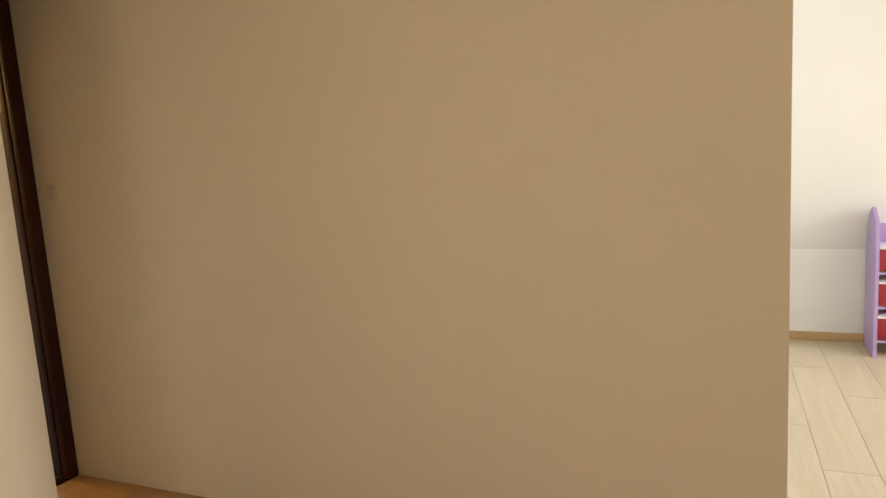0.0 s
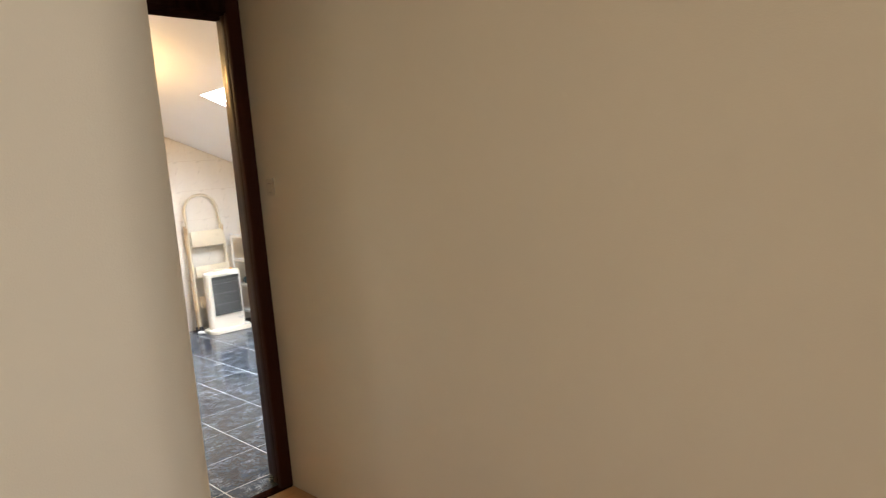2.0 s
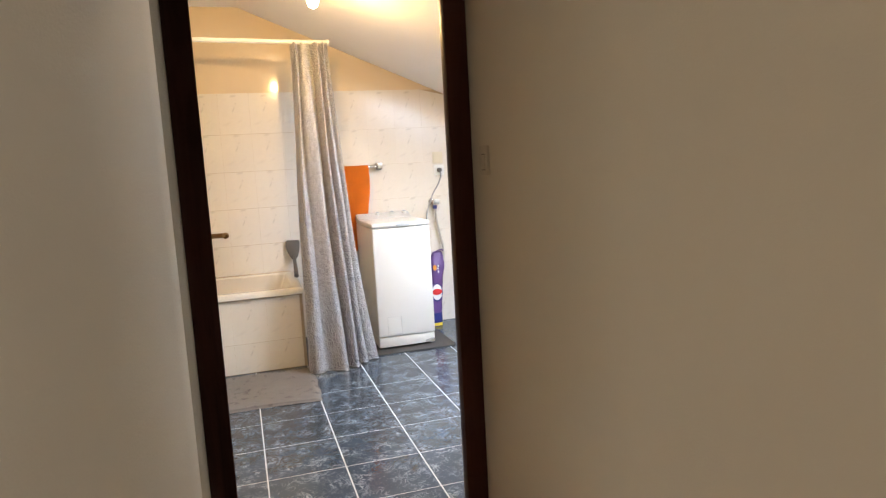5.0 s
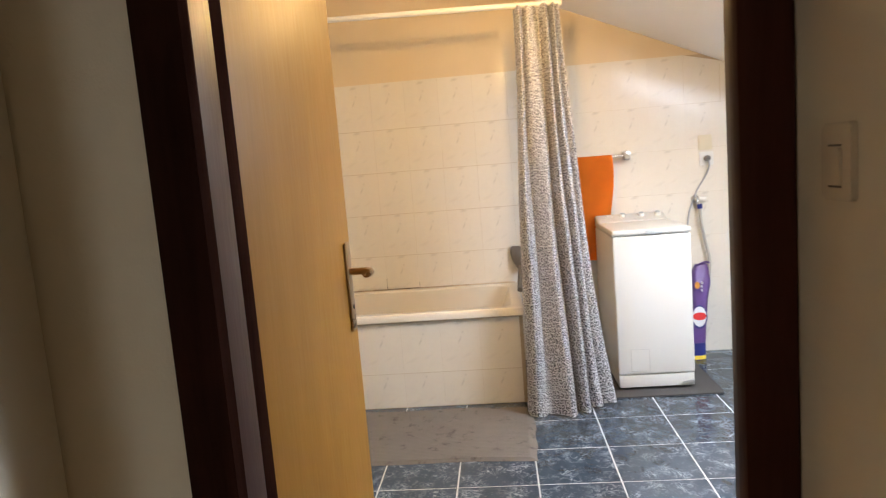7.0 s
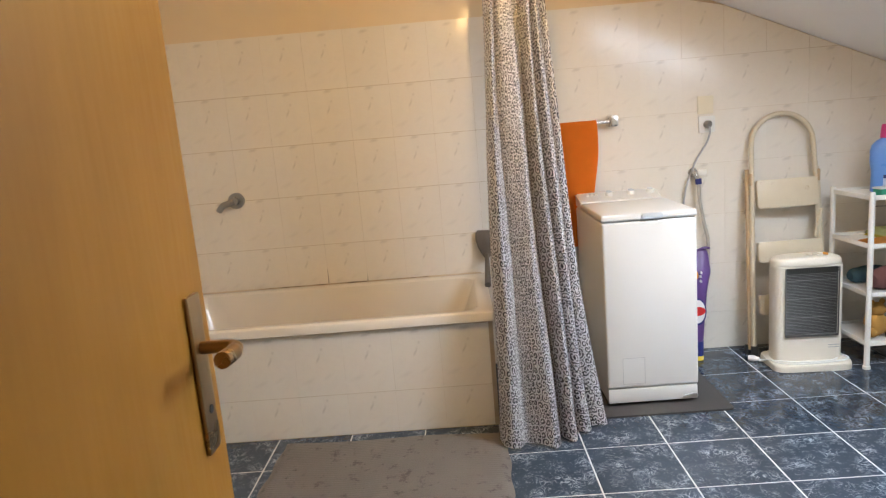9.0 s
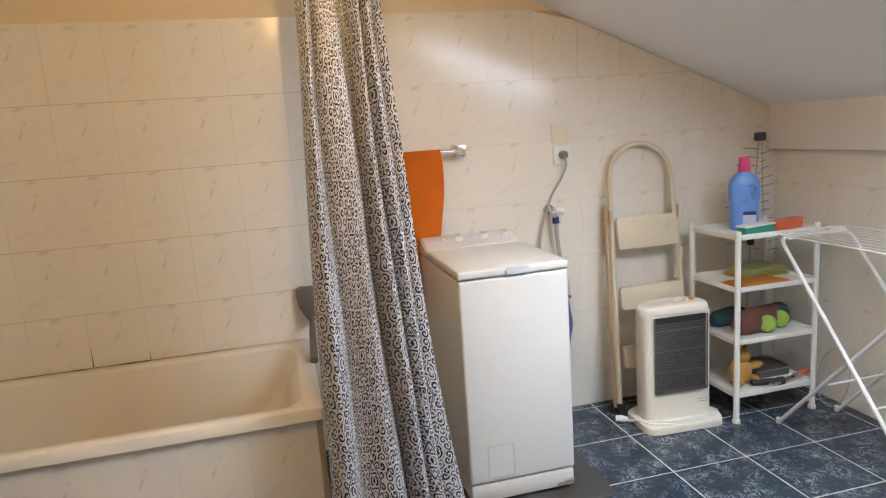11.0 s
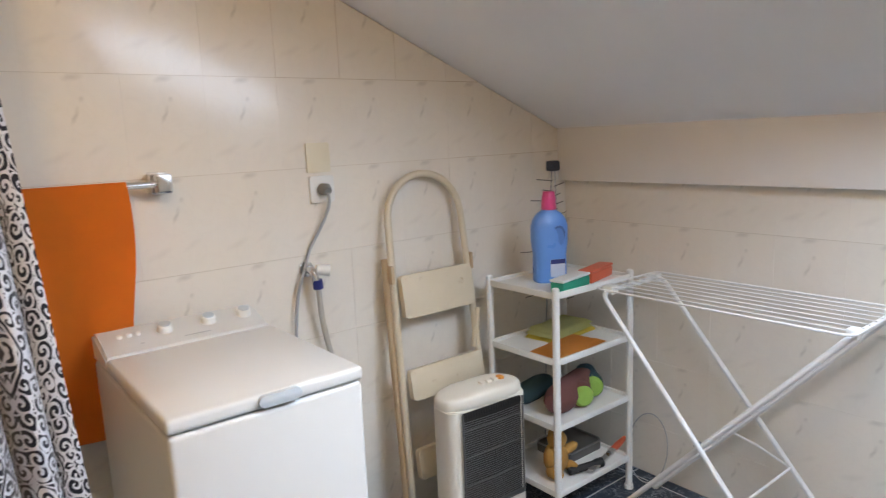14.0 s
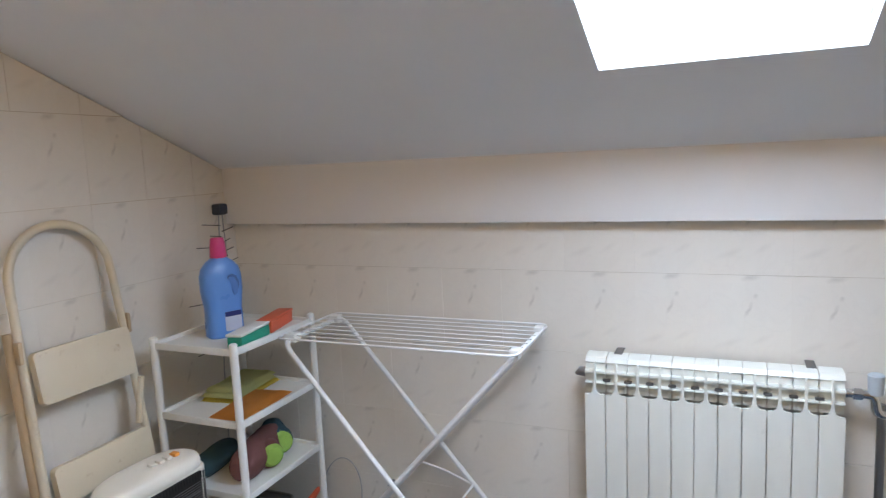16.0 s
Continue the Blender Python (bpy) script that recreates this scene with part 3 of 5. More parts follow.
# door frame, door and threshold
def doorway():
    f = tagged(new("door_frame"), "dark brown stained wooden door frame of the bathroom", "door frame", kind="structure")
    yo = YO - 0.028
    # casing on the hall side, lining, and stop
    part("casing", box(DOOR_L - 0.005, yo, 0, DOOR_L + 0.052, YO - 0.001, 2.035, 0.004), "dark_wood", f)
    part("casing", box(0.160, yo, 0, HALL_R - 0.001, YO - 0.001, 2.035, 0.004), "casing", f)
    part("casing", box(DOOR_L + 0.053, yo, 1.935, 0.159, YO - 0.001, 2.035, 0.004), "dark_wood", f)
    part("lining", box(DOOR_L + 0.001, YO, 0, DOOR_L + 0.035, YO + 0.095, DOOR_H - 0.002, 0.002), "lit_satin", f)
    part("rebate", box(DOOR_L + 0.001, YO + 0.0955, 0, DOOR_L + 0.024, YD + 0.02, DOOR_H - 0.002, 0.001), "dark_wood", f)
    part("lining", box(DOOR_R - 0.035, YO, 0, DOOR_R - 0.001, YD + 0.02, DOOR_H - 0.002, 0.002), "lit_satin", f)
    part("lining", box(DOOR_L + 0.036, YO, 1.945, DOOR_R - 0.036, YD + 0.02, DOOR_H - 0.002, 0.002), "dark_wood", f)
    part("stop", box(0.181, YO + 0.040, 0, 0.2105, YO + 0.072, 1.944, 0.002), "lit_satin", f)
    part("strike_plate", box(DOOR_R - 0.037, YD - 0.05, 1.60, DOOR_R - 0.0335, YD - 0.01, 1.76, 0.001), "bronze", f, "brass strike plate on the jamb")
    part("threshold", box(DOOR_L + 0.036, YO - 0.03, -0.005, DOOR_R - 0.036, YO + 0.02, 0.006, 0.003), "dark_wood", f)

    d = thing("door_1", -0.447, YD + 0.035, 0.01, "honey veneered flush bathroom door standing open inwards", "door", kind="structure")
    # the leaf lies along y, its face towards +x
    part("leaf", box(-0.04, 0.0, 0.0, 0.0, 0.66, 1.93, 0.0025), "door", d)
    for z, w, h in ((1.06, 0.007, 0.016), (1.03, 0.004, 0.008), (0.93, 0.008, 0.022), (0.88, 0.005, 0.030), (0.60, 0.006, 0.018)):
        part("chipped_edge", box(-0.002, -0.0008, z, 0.0008, w, z + h, 0.0006), "dark_wood", d, "dark chip in the veneer's edge")
    part("hinge", tube([(0.004, -0.006, 1.62), (0.004, -0.006, 1.72)], 0.007), "bronze", d)
    part("hinge", tube([(0.004, -0.006, 0.22), (0.004, -0.006, 0.32)], 0.007), "bronze", d)
    h = part("handle_plate", box(0.0005, 0.592, 0.905, 0.007, 0.630, 1.115, 0.003), "bronze", d, "aged brass handle plate")
    part("lever", tube(bent([(0.006, 0.611, 1.045), (0.055, 0.611, 1.045), (0.060, 0.572, 1.047), (0.059, 0.540, 1.050)], 0.018), [0.0085] * 8 + [0.0105] * 6 + [0.0115], 12), "bronze", h, "aged brass lever")
    part("keyhole", tube([(0.0065, 0.611, 0.962), (0.0082, 0.611, 0.962)], 0.006, 12), "black", h)
    g = part("handle_plate", box(-0.047, 0.592, 0.905, -0.0405, 0.630, 1.115, 0.003), "bronze", d)
    part("lever", tube(bent([(-0.046, 0.611, 1.045), (-0.095, 0.611, 1.045), (-0.096, 0.505, 1.040)], 0.02), 0.009, 12), "bronze", g)


doorway()


# ---- bathroom things ----
def bathtub():
    t = thing("bathtub", XL, -0.075, 0, "built-in white enamel bathtub with a cream tiled front", "bathtub")
    L, W, z = 1.615, 0.77, 0.520
    bm = bmesh.new()

    def ring(inset, zz, r, n=7):
        return [bm.verts.new((x, y, zz)) for x, y in rounded(inset[0], inset[1], L - inset[2], W - inset[3], r, n)]
    rings = [ring((0.004, 0.004, 0.004, 0.004), z - 0.042, 0.012), ring((0, 0, 0, 0), z - 0.039, 0.014), ring((0, 0, 0, 0), z - 0.012, 0.016), ring((0.005, 0.005, 0.005, 0.005), z - 0.003, 0.016), ring((0.014, 0.014, 0.014, 0.014), z, 0.016),
             ring((0.055, 0.050, 0.060, 0.055), z - 0.001, 0.07), ring((0.066, 0.060, 0.072, 0.064), z - 0.009, 0.09), ring((0.085, 0.075, 0.11, 0.078), z - 0.10, 0.13),
             ring((0.13, 0.11, 0.22, 0.11), z - 0.34, 0.16), ring((0.19, 0.16, 0.30, 0.16), z - 0.385, 0.16)]
    for a, b in zip(rings, rings[1:]):
        for j in range(len(a)):
            bm.faces.new((a[j], a[(j + 1) % len(a)], b[(j + 1) % len(b)], b[j]))
    bm.faces.new(rings[-1])
    part("tub_shell", bm, "enamel", t)
    part("front_panel", box(0.002, 0.020, 0.0, L - 0.012, 0.06, z - 0.043), "wall_grout", t)
    part("end_panel", box(L - 0.045, 0.062, 0.0, L - 0.012, W, z - 0.043), "wall_grout", t)
    rnd = random.Random(3)
    pts = [(0.02 + 1.57 * q / 60, W - 0.012, z + 0.001) for q in range(61)]
    part("sealant", tube(pts, [0.0045 + 0.0015 * rnd.random() for q in pts], 8), "sealant", t)
    part("mould_line", tube([(x, y - 0.0045, zz + 0.0032) for x, y, zz in pts[14:50]], [0.0006 + 0.0024 * rnd.random() ** 2 * math.sin(math.pi * (q + 1) / 38) for q in range(36)], 6), "mould", t, "black mould along the sealant")
    for x, top in ((0.7655, 0.085), (0.9775, 0.040)):
        part("mould_line", tube([(x, W - 0.0035, z + 0.004), (x + 0.001, W - 0.0035, z + 0.5 * top), (x, W - 0.0035, z + top)], [0.0022, 0.0014, 0.0007], 6), "mould", t, "black mould in a tile joint")
    part("overflow", tube([(0.093, 0.385, 0.40), (0.102, 0.385, 0.40)], 0.032, 18), "chrome", t, "chrome overflow rosette")
    part("drain", lathe([(0.0001, 0.139), (0.034, 0.139), (0.036, 0.136)], 18, m=Matrix.Translation((0.32, 0.385, 0))), "chrome", t)
    return t


tub = bathtub()


def bath_mixer():
    t = thing("bath_mixer", XL + 0.001, 0.30, 0.66, "chrome bath mixer tap with a hanging shower hose", "tap")
    part("rosette", tube([(0.0, -0.075, 0), (0.012, -0.075, 0)], 0.032, 16), "chrome", t)
    part("rosette", tube([(0.0, 0.075, 0), (0.012, 0.075, 0)], 0.032, 16), "chrome", t)
    bm = tube([(0.010, -0.075, 0), (0.05, -0.075, 0)], 0.014)
    tube([(0.010, 0.075, 0), (0.05, 0.075, 0)], 0.014, bm=bm)
    tube([(0.055, -0.10, 0), (0.055, 0.10, 0)], 0.024, 14, bm=bm)
    part("body", bm, "chrome", t)
    part("lever", tube(bent([(0.055, 0, 0.022), (0.06, 0, 0.045), (0.15, 0, 0.07)], 0.02), [0.012] * 8, 10), "chrome", t)
    part("spout", tube(bent([(0.06, 0, -0.015), (0.10, 0, -0.03), (0.18, 0, -0.045), (0.185, 0, -0.075)], 0.03), 0.013, 12), "chrome", t)
    part("hose", tube(curve([(0.055, 0.05, -0.02), (0.07, 0.06, -0.20), (0.10, 0.12, -0.34), (0.11, 0.20, -0.22), (0.09, 0.26, -0.12)], 10), 0.007, 8), "steel", t)
    part("hand_shower", tube(curve([(0.09, 0.26, -0.132), (0.07, 0.18, -0.125), (0.06, 0.08, -0.12)], 6), [0.010] * 9 + [0.02, 0.034, 0.030, 0.026][:4], 12), "steel", t, "grey hand shower lying on the tub rim")


bath_mixer()


def shower_mixer():
    t = thing("shower_valve", -1.30, YB - 0.009, 1.0, "chrome wall valve with a round rosette above the tub", "valve")
    part("rosette", tube([(0.03, 0, 0.01), (0.03, -0.02, 0.01)], 0.042, 20), "steel", t)
    part("body", tube([(0.03, -0.018, 0.01), (0.03, -0.055, 0.01)], 0.022, 16), "steel", t)
    part("holder", tube(bent([(0.03, -0.05, 0.01), (-0.03, -0.055, -0.005), (-0.055, -0.05, -0.035)], 0.02), 0.016, 12), "steel", t)


shower_mixer()


def rail_and_curtain():
    r = thing("curtain_rod", XL, -0.04, 2.065, "white shower curtain rod above the tub edge", "curtain rod")
    part("rod", tube([(0.0, 0, 0.02), (1.88, 0, -0.022)], 0.014, 14), "white_plastic", r)
    part("end_cap", tube([(1.876, 0, -0.022), (1.895, 0, -0.0225)], 0.019, 14), "white_plastic", r)
    part("wall_flange", tube([(0.001, 0, 0.02), (0.014, 0, 0.02)], 0.032, 16), "white_plastic", r)

    folds = 4.6

    def cloth(u, v):
        # v runs from the rod to the floor
        w = v ** 1.25
        x0, x1 = 0.055 - 0.055 * w, 0.285 + 0.055 * v + 0.10 * w * v
        x = x0 + (x1 - x0) * u
        y = -0.045 - 0.215 * w * (1 - 0.70 * max(0.0, u - 0.45) / 0.55)
        a = 2 * math.pi * (folds * (u + 0.05 * math.sin(6.5 * u + 0.8)) + 0.16 * math.sin(2.6 * v + 5 * u))
        amp = (0.040 + 0.016 * v) * (0.70 + 0.45 * math.sin(9 * u + 1.3 + 1.2 * v))
        y += amp * math.sin(a) - 0.012
        x += 0.010 * math.cos(a + 0.6) * (0.4 + v) + 0.005 * math.sin(9 * v + 11 * u)
        z = 2.035 - 2.028 * v + 0.004 * math.sin(2 * a)
        if v < 0.62:
            y = min(y, 0.05)
        return Vector((x, y, max(z, 0.006)))
    c = thing("shower_curtain", 0, 0, 0, "white shower curtain with dark scroll print, drawn aside", "shower curtain")
    part("cloth", sheet(cloth, 150, 60, 0.0016, uv=lambda u, v: (u * 0.95, v * 2.03)), "curtain", c)
    for j in range(7):
        x = 0.075 + 0.205 * j / 6
        zr = 2.065 + 0.02 - 0.042 * (x - XL) / 1.88
        part("ring", tube([(x + 0.003 * math.sin(j), -0.04 + 0.018 * math.sin(2 * math.pi * k / 12), zr - 0.006 + 0.022 * math.cos(2 * math.pi * k / 12)) for k in range(12)], 0.0022, 6, closed=True), "white_plastic", c)


rail_and_curtain()


def bath_brush():
    t = thing("bath_brush", 0.005, 0.36, 0.522, "taupe plastic long-handled bath brush leaning on the tiles", "brush")
    part("handle", tube([(0.004, 0.0, 0.008), (0.010, 0.10, 0.045), (0.020, 0.27, 0.105)], [0.016, 0.0145, 0.011], 12), "dark_grey", t)
    line = [(0.046, 0.062), (-0.040, 0.066), (-0.052, 0.054), (-0.054, 0.020), (-0.046, -0.020), (-0.026, -0.060), (-0.012, -0.082), (0.012, -0.082), (0.030, -0.055), (0.046, -0.010), (0.050, 0.040)]
    m = Matrix.Translation((0.020, 0.305, 0.165)) @ Matrix.Rotation(radians(74), 4, "X")
    part("head", slab(line, -0.010, 0.010, 0.005, 3), "dark_grey", t, m=m)


bath_brush()


def washing_machine():
    t = thing("washing_machine", 0.497, 0.018, 0.008, "white top-loading washing machine with three knobs", "washing machine")
    W, D, H = 0.402, 0.60, 0.835
    part("body", box(0, 0, 0.085, W, D, H, 0.012, 3), "white_metal", t)
    part("plinth", box(0.003, 0.003, 0.014, W - 0.003, D - 0.003, 0.0825, 0.008), "white_metal", t)
    for x, y in ((0.05, 0.05), (W - 0.05, 0.05), (0.05, D - 0.05), (W - 0.05, D - 0.05)):
        part("foot", lathe([(0.018, 0), (0.02, 0.002), (0.02, 0.014)], 12, m=Matrix.Translation((x, y, 0))), "black", t)
    lid = part("lid", box(-0.002, -0.004, H + 0.004, W + 0.002, 0.452, H + 0.034, 0.010, 3), "white_metal", t)
    part("lid_handle", slab(rounded(-0.045, -0.012, 0.045, 0.012, 0.011), 0, 0.012, 0.004, m=Matrix.Translation((W * 0.53, -0.0005, H + 0.020)) @ TO_WALL), "handle_grey", lid, "silver-grey grip in the lid's front edge")
    bm = slab([(0.455, H + 0.002), (0.60, H + 0.002), (0.60, H + 0.066), (0.575, H + 0.068), (0.462, H + 0.034)], 0, W)
    bmesh.ops.transform(bm, matrix=Matrix(((0, 0, 1, 0), (1, 0, 0, 0), (0, 1, 0, 0), (0, 0, 0, 1))), verts=bm.verts)
    bmesh.ops.bevel(bm, geom=bm.edges[:], offset=0.006, segments=2, affect="EDGES")
    panel = part("control_panel", bm, "white_metal", t)
    slope = Matrix.Rotation(math.atan2(0.034, 0.113), 4, "X")
    for x in (0.155, 0.265, 0.360):
        kn = part("knob", lathe([(0.021, -0.004), (0.021, 0.001), (0.0185, 0.002), (0.018, 0.016), (0.015, 0.019), (0.010, 0.0195)], 22, m=Matrix.Translation((x, 0.535, H + 0.055)) @ slope), "white_plastic", panel)
        part("knob_cap", lathe([(0.0145, 0.0190), (0.0145, 0.0205), (0.012, 0.0215), (0.004, 0.0218)], 18, m=Matrix.Translation((x, 0.535, H + 0.055)) @ slope), "handle_grey", kn, "silver-grey knob face")
    for x in (0.050, 0.072, 0.094):
        part("button", lathe([(0.007, 0), (0.007, 0.005), (0.0055, 0.007)], 12, m=Matrix.Translation((x, 0.540, H + 0.057)) @ slope), "white_plastic", panel)
    part("name_bar", box(0.19, 0.488, 0, 0.255, 0.4925, 0.0006), "grey", panel, m=Matrix.Translation((0, 0, H + 0.0427)))
    part("print_mark", box(0.088, 0.494, 0, 0.096, 0.502, 0.0006), "grey", panel, m=Matrix.Translation((0, 0, H + 0.0450)))
    part("filter_door", slab(rounded(-0.048, -0.060, 0.048, 0.060, 0.006), 0, 0.0010, m=Matrix.Translation((0.118, 0.0005, 0.165)) @ TO_WALL), "white_metal", t)
    bm = tube([(0.118 + 0.048 * sx, -0.001, 0.165 + 0.060 * sz) for sx, sz in ((-1, -1), (1, -1), (1, 1), (-1, 1))], 0.0011, 6, closed=True)
    part("door_gap", bm, "grey", t)
    part("drain_hose_end", tube(curve([(0.33, -0.004, 0.030), (0.35, -0.010, 0.040), (0.385, -0.008, 0.045), (0.395, 0.0, 0.032)], 6), 0.004, 8), "grey", t)


washing_machine()


def mats():
    t = thing("rubber_mat", 0.725, 0.29, 0.0, "dark rubber mat under the washing machine", "mat")
    part("mat_body", slab(rounded(-0.300, -0.365, 0.295, 0.375, 0.02), 0.0, 0.008, 0.003), "rubber_mat", t)
    b = thing("bath_mat", -0.46, -0.435, 0.0, "grey ribbed bath mat with dark stains before the tub", "bath mat", rz=-1.5)

    def pile(u, v):
        x, y = -0.48 + 0.96 * u, -0.315 + 0.63 * v
        edge = min(1.0, min(u, 1 - u, v, 1 - v) * 30)
        z = 0.013 * edge + 0.0009 * math.sin(v * 2 * math.pi * 42) * edge + 0.004 * noise.noise(Vector((x * 4, y * 4, 0)))
        return Vector((x + 0.004 * math.sin(y * 30), y + 0.006 * math.sin(x * 9), max(0.001, z)))
    part("fabric", sheet(pile, 90, 252), "rug", b)


mats()


def towel_rail():
    t = thing("towel_rail", 0.458, YB - 0.009, 1.260, "chrome wall-mounted towel rail with square brackets", "towel rail")
    part("bar", tube([(-0.25, -0.062, 0), (0.25, -0.062, 0)], 0.009, 12), "chrome", t)
    for x in (-0.25, 0.25):
        part("bracket", box(x - 0.020, -0.085, -0.024, x + 0.020, -0.045, 0.026, 0.007), "chrome", t)
        part("wall_plate", box(x - 0.024, -0.046, -0.028, x + 0.024, 0.0, 0.030, 0.008), "chrome", t)
    w = thing("towel", 0.444, YB - 0.071, 1.265, "bright orange towel hanging over the rail", "towel")

    def drape(u, v):
        x = -0.16 + 0.335 * u
        s = (v - 0.48) * 1.24
        back = s < 0
        d = abs(s)
        y = 0.013 if back else -0.013
        if d < 0.02:
            a = s / 0.02 * math.pi / 2
            return Vector((x, -0.0145 * math.sin(a), 0.0145 * math.cos(a) - 0.005))
        z = -(d - 0.02) - 0.004
        sway = 0.010 * math.sin(x * 26 + d * 5) * min(1, d * 4)
        taper = 1 - 0.13 * d * (1 + math.sin(d * 9) * 0.25)
        return Vector((0.175 - (0.175 - x) * 1.0 - (0.04 * d if u > 0.5 else 0) * (2 * u - 1) + 0.010 * math.sin(d * 11) * u, y + (sway if not back else 0.3 * sway) * taper, z))
    part("cloth", sheet(drape, 30, 70, 0.004), "orange_towel", w)


towel_rail()


def sockets():
    t = thing("wall_socket", 1.194, YB - 0.009, 1.205, "white wall socket with a grey plug in it", "socket")
    part("plate", slab(rounded(-0.041, -0.041, 0.041, 0.041, 0.006), 0, 0.009, 0.003, m=TO_WALL), "white_plastic", t)
    part("plug", tube([(0, -0.005, 0), (0, -0.030, 0), (0, -0.042, -0.006)], [0.019, 0.019, 0.013], 14), "plug_grey", t, "grey round plug")
    c = thing("blank_plate", 1.188, YB - 0.009, 1.302, "aged cream blank cover plate above the socket", "cover plate")
    part("plate", slab(rounded(-0.040, -0.045, 0.040, 0.045, 0.005), 0, 0.006, 0.002, m=TO_WALL), "old_cream", c)
    p = thing("power_cable", 1.194, YB - 0.05, 1.195, "grey power cable running from plug to washing machine", "cable")
    part("lead", tube(curve([(0, 0, 0), (0.004, 0.006, -0.035), (-0.01, 0.025, -0.09), (-0.06, 0.030, -0.17), (-0.085, 0.022, -0.225), (-0.115, 0.02, -0.30), (-0.135, 0.015, -0.42), (-0.15, -0.01, -0.55)], 8), 0.0052, 8), "grey", p)
    v = thing("washing_valve", 1.118, YB - 0.009, 0.965, "chrome water valve with white knob and inlet hose", "valve")
    part("rosette", tube([(0, 0, 0), (0, -0.010, 0)], 0.024, 16), "chrome", v)
    part("body", tube(bent([(0, -0.008, 0), (0, -0.05, 0), (0.012, -0.052, -0.05)], 0.015), 0.012, 12), "chrome", v)
    part("knob", tube([(0.012, -0.050, 0.002), (0.050, -0.060, -0.004)], [0.015, 0.020], 14), "white_plastic", v, "white valve knob")
    part("collar", tube([(0.012, -0.052, -0.030), (0.014, -0.052, -0.058)], 0.016, 12), "navy", v)
    part("hose", tube(curve([(0.014, -0.052, -0.055), (0.022, -0.045, -0.15), (0.045, -0.04, -0.27), (0.062, -0.045, -0.36), (0.05, -0.06, -0.50), (0.0, -0.08, -0.62)], 8), 0.009, 10), "hose", v)


sockets()


def detergent_bag():
    t = thing("detergent_bag", 1.088, 0.585, 0.0, "tall purple detergent bag with red and white badge", "detergent bag")

    def skin(u, v):
        a = 2 * math.pi * u
        pinch = 1 - 0.75 * max(0.0, (v - 0.78) / 0.22) ** 1.5
        wx, wy = 0.066 * (1 + 0.08 * math.sin(8 * v)), 0.075 * pinch
        x = wx * (abs(math.cos(a)) ** 0.6) * (1 if math.cos(a) > 0 else -1) * (0.35 + 0.65 * pinch)
        y = wy * (abs(math.sin(a)) ** 0.6) * (1 if math.sin(a) > 0 else -1)
        wr = 0.006 * noise.noise(Vector((x * 30, y * 30, v * 9))) * (0.3 + v)
        return Vector((0.9 * x + wr + 0.070 * v - 0.050 + 0.03 * max(0, v - 0.85), y + wr, 0.575 * v))
    bm = sheet(skin, 40, 34)
    bmesh.ops.remove_doubles(bm, verts=bm.verts, dist=0.0004)
    part("bag", bm, "purple", t)
    part("handle_strap", tube(curve([(-0.02, -0.02, 0.565), (0.035, -0.03, 0.59), (0.065, -0.03, 0.585)], 6), 0.006, 8), "purple", t)
    mm = Matrix.Translation((-0.018, -0.079, 0.0)) @ TO_WALL
    oval = [(math.cos(a), math.sin(a)) for a in (2 * math.pi * j / 24 for j in range(24))]
    part("badge", slab([(0.040 * x, 0.27 + 0.062 * y) for x, y in oval], 0, 0.0042, m=mm), "white_print", t, "white oval badge")
    part("badge_ring", slab([(0.046 * x, 0.268 + 0.072 * y) for x, y in oval], 0, 0.003, m=mm), "navy", t)
    part("badge_mark", slab([(0.040 * x, 0.272 + 0.024 * y) for x, y in oval], 0, 0.0055, m=mm), "red", t, "red lettering band")
    for x, z in ((0.016, 0.455), (0.020, 0.475), (0.018, 0.430)):
        part("print_mark", slab([(x + 0.005 * a, z + 0.007 * b) for a, b in oval], 0, 0.010, m=mm), "white_print", t, "small white printed mark")
    part("print_patch", slab([(-0.008 + 0.014 * a, 0.462 + 0.022 * b) for a, b in oval], 0, 0.008, m=mm), "amber_cloth", t, "orange printed patch")
    part("base_band", slab(rounded(-0.102, -0.0780, 0.022, 0.0780, 0.03), 0.028, 0.105), "navy", t, "dark blue lower band")
    part("base_edge", slab(rounded(-0.1025, -0.0785, 0.0205, 0.0785, 0.03), 0.004, 0.027), "yellow", t, "yellow bottom edge")


detergent_bag()


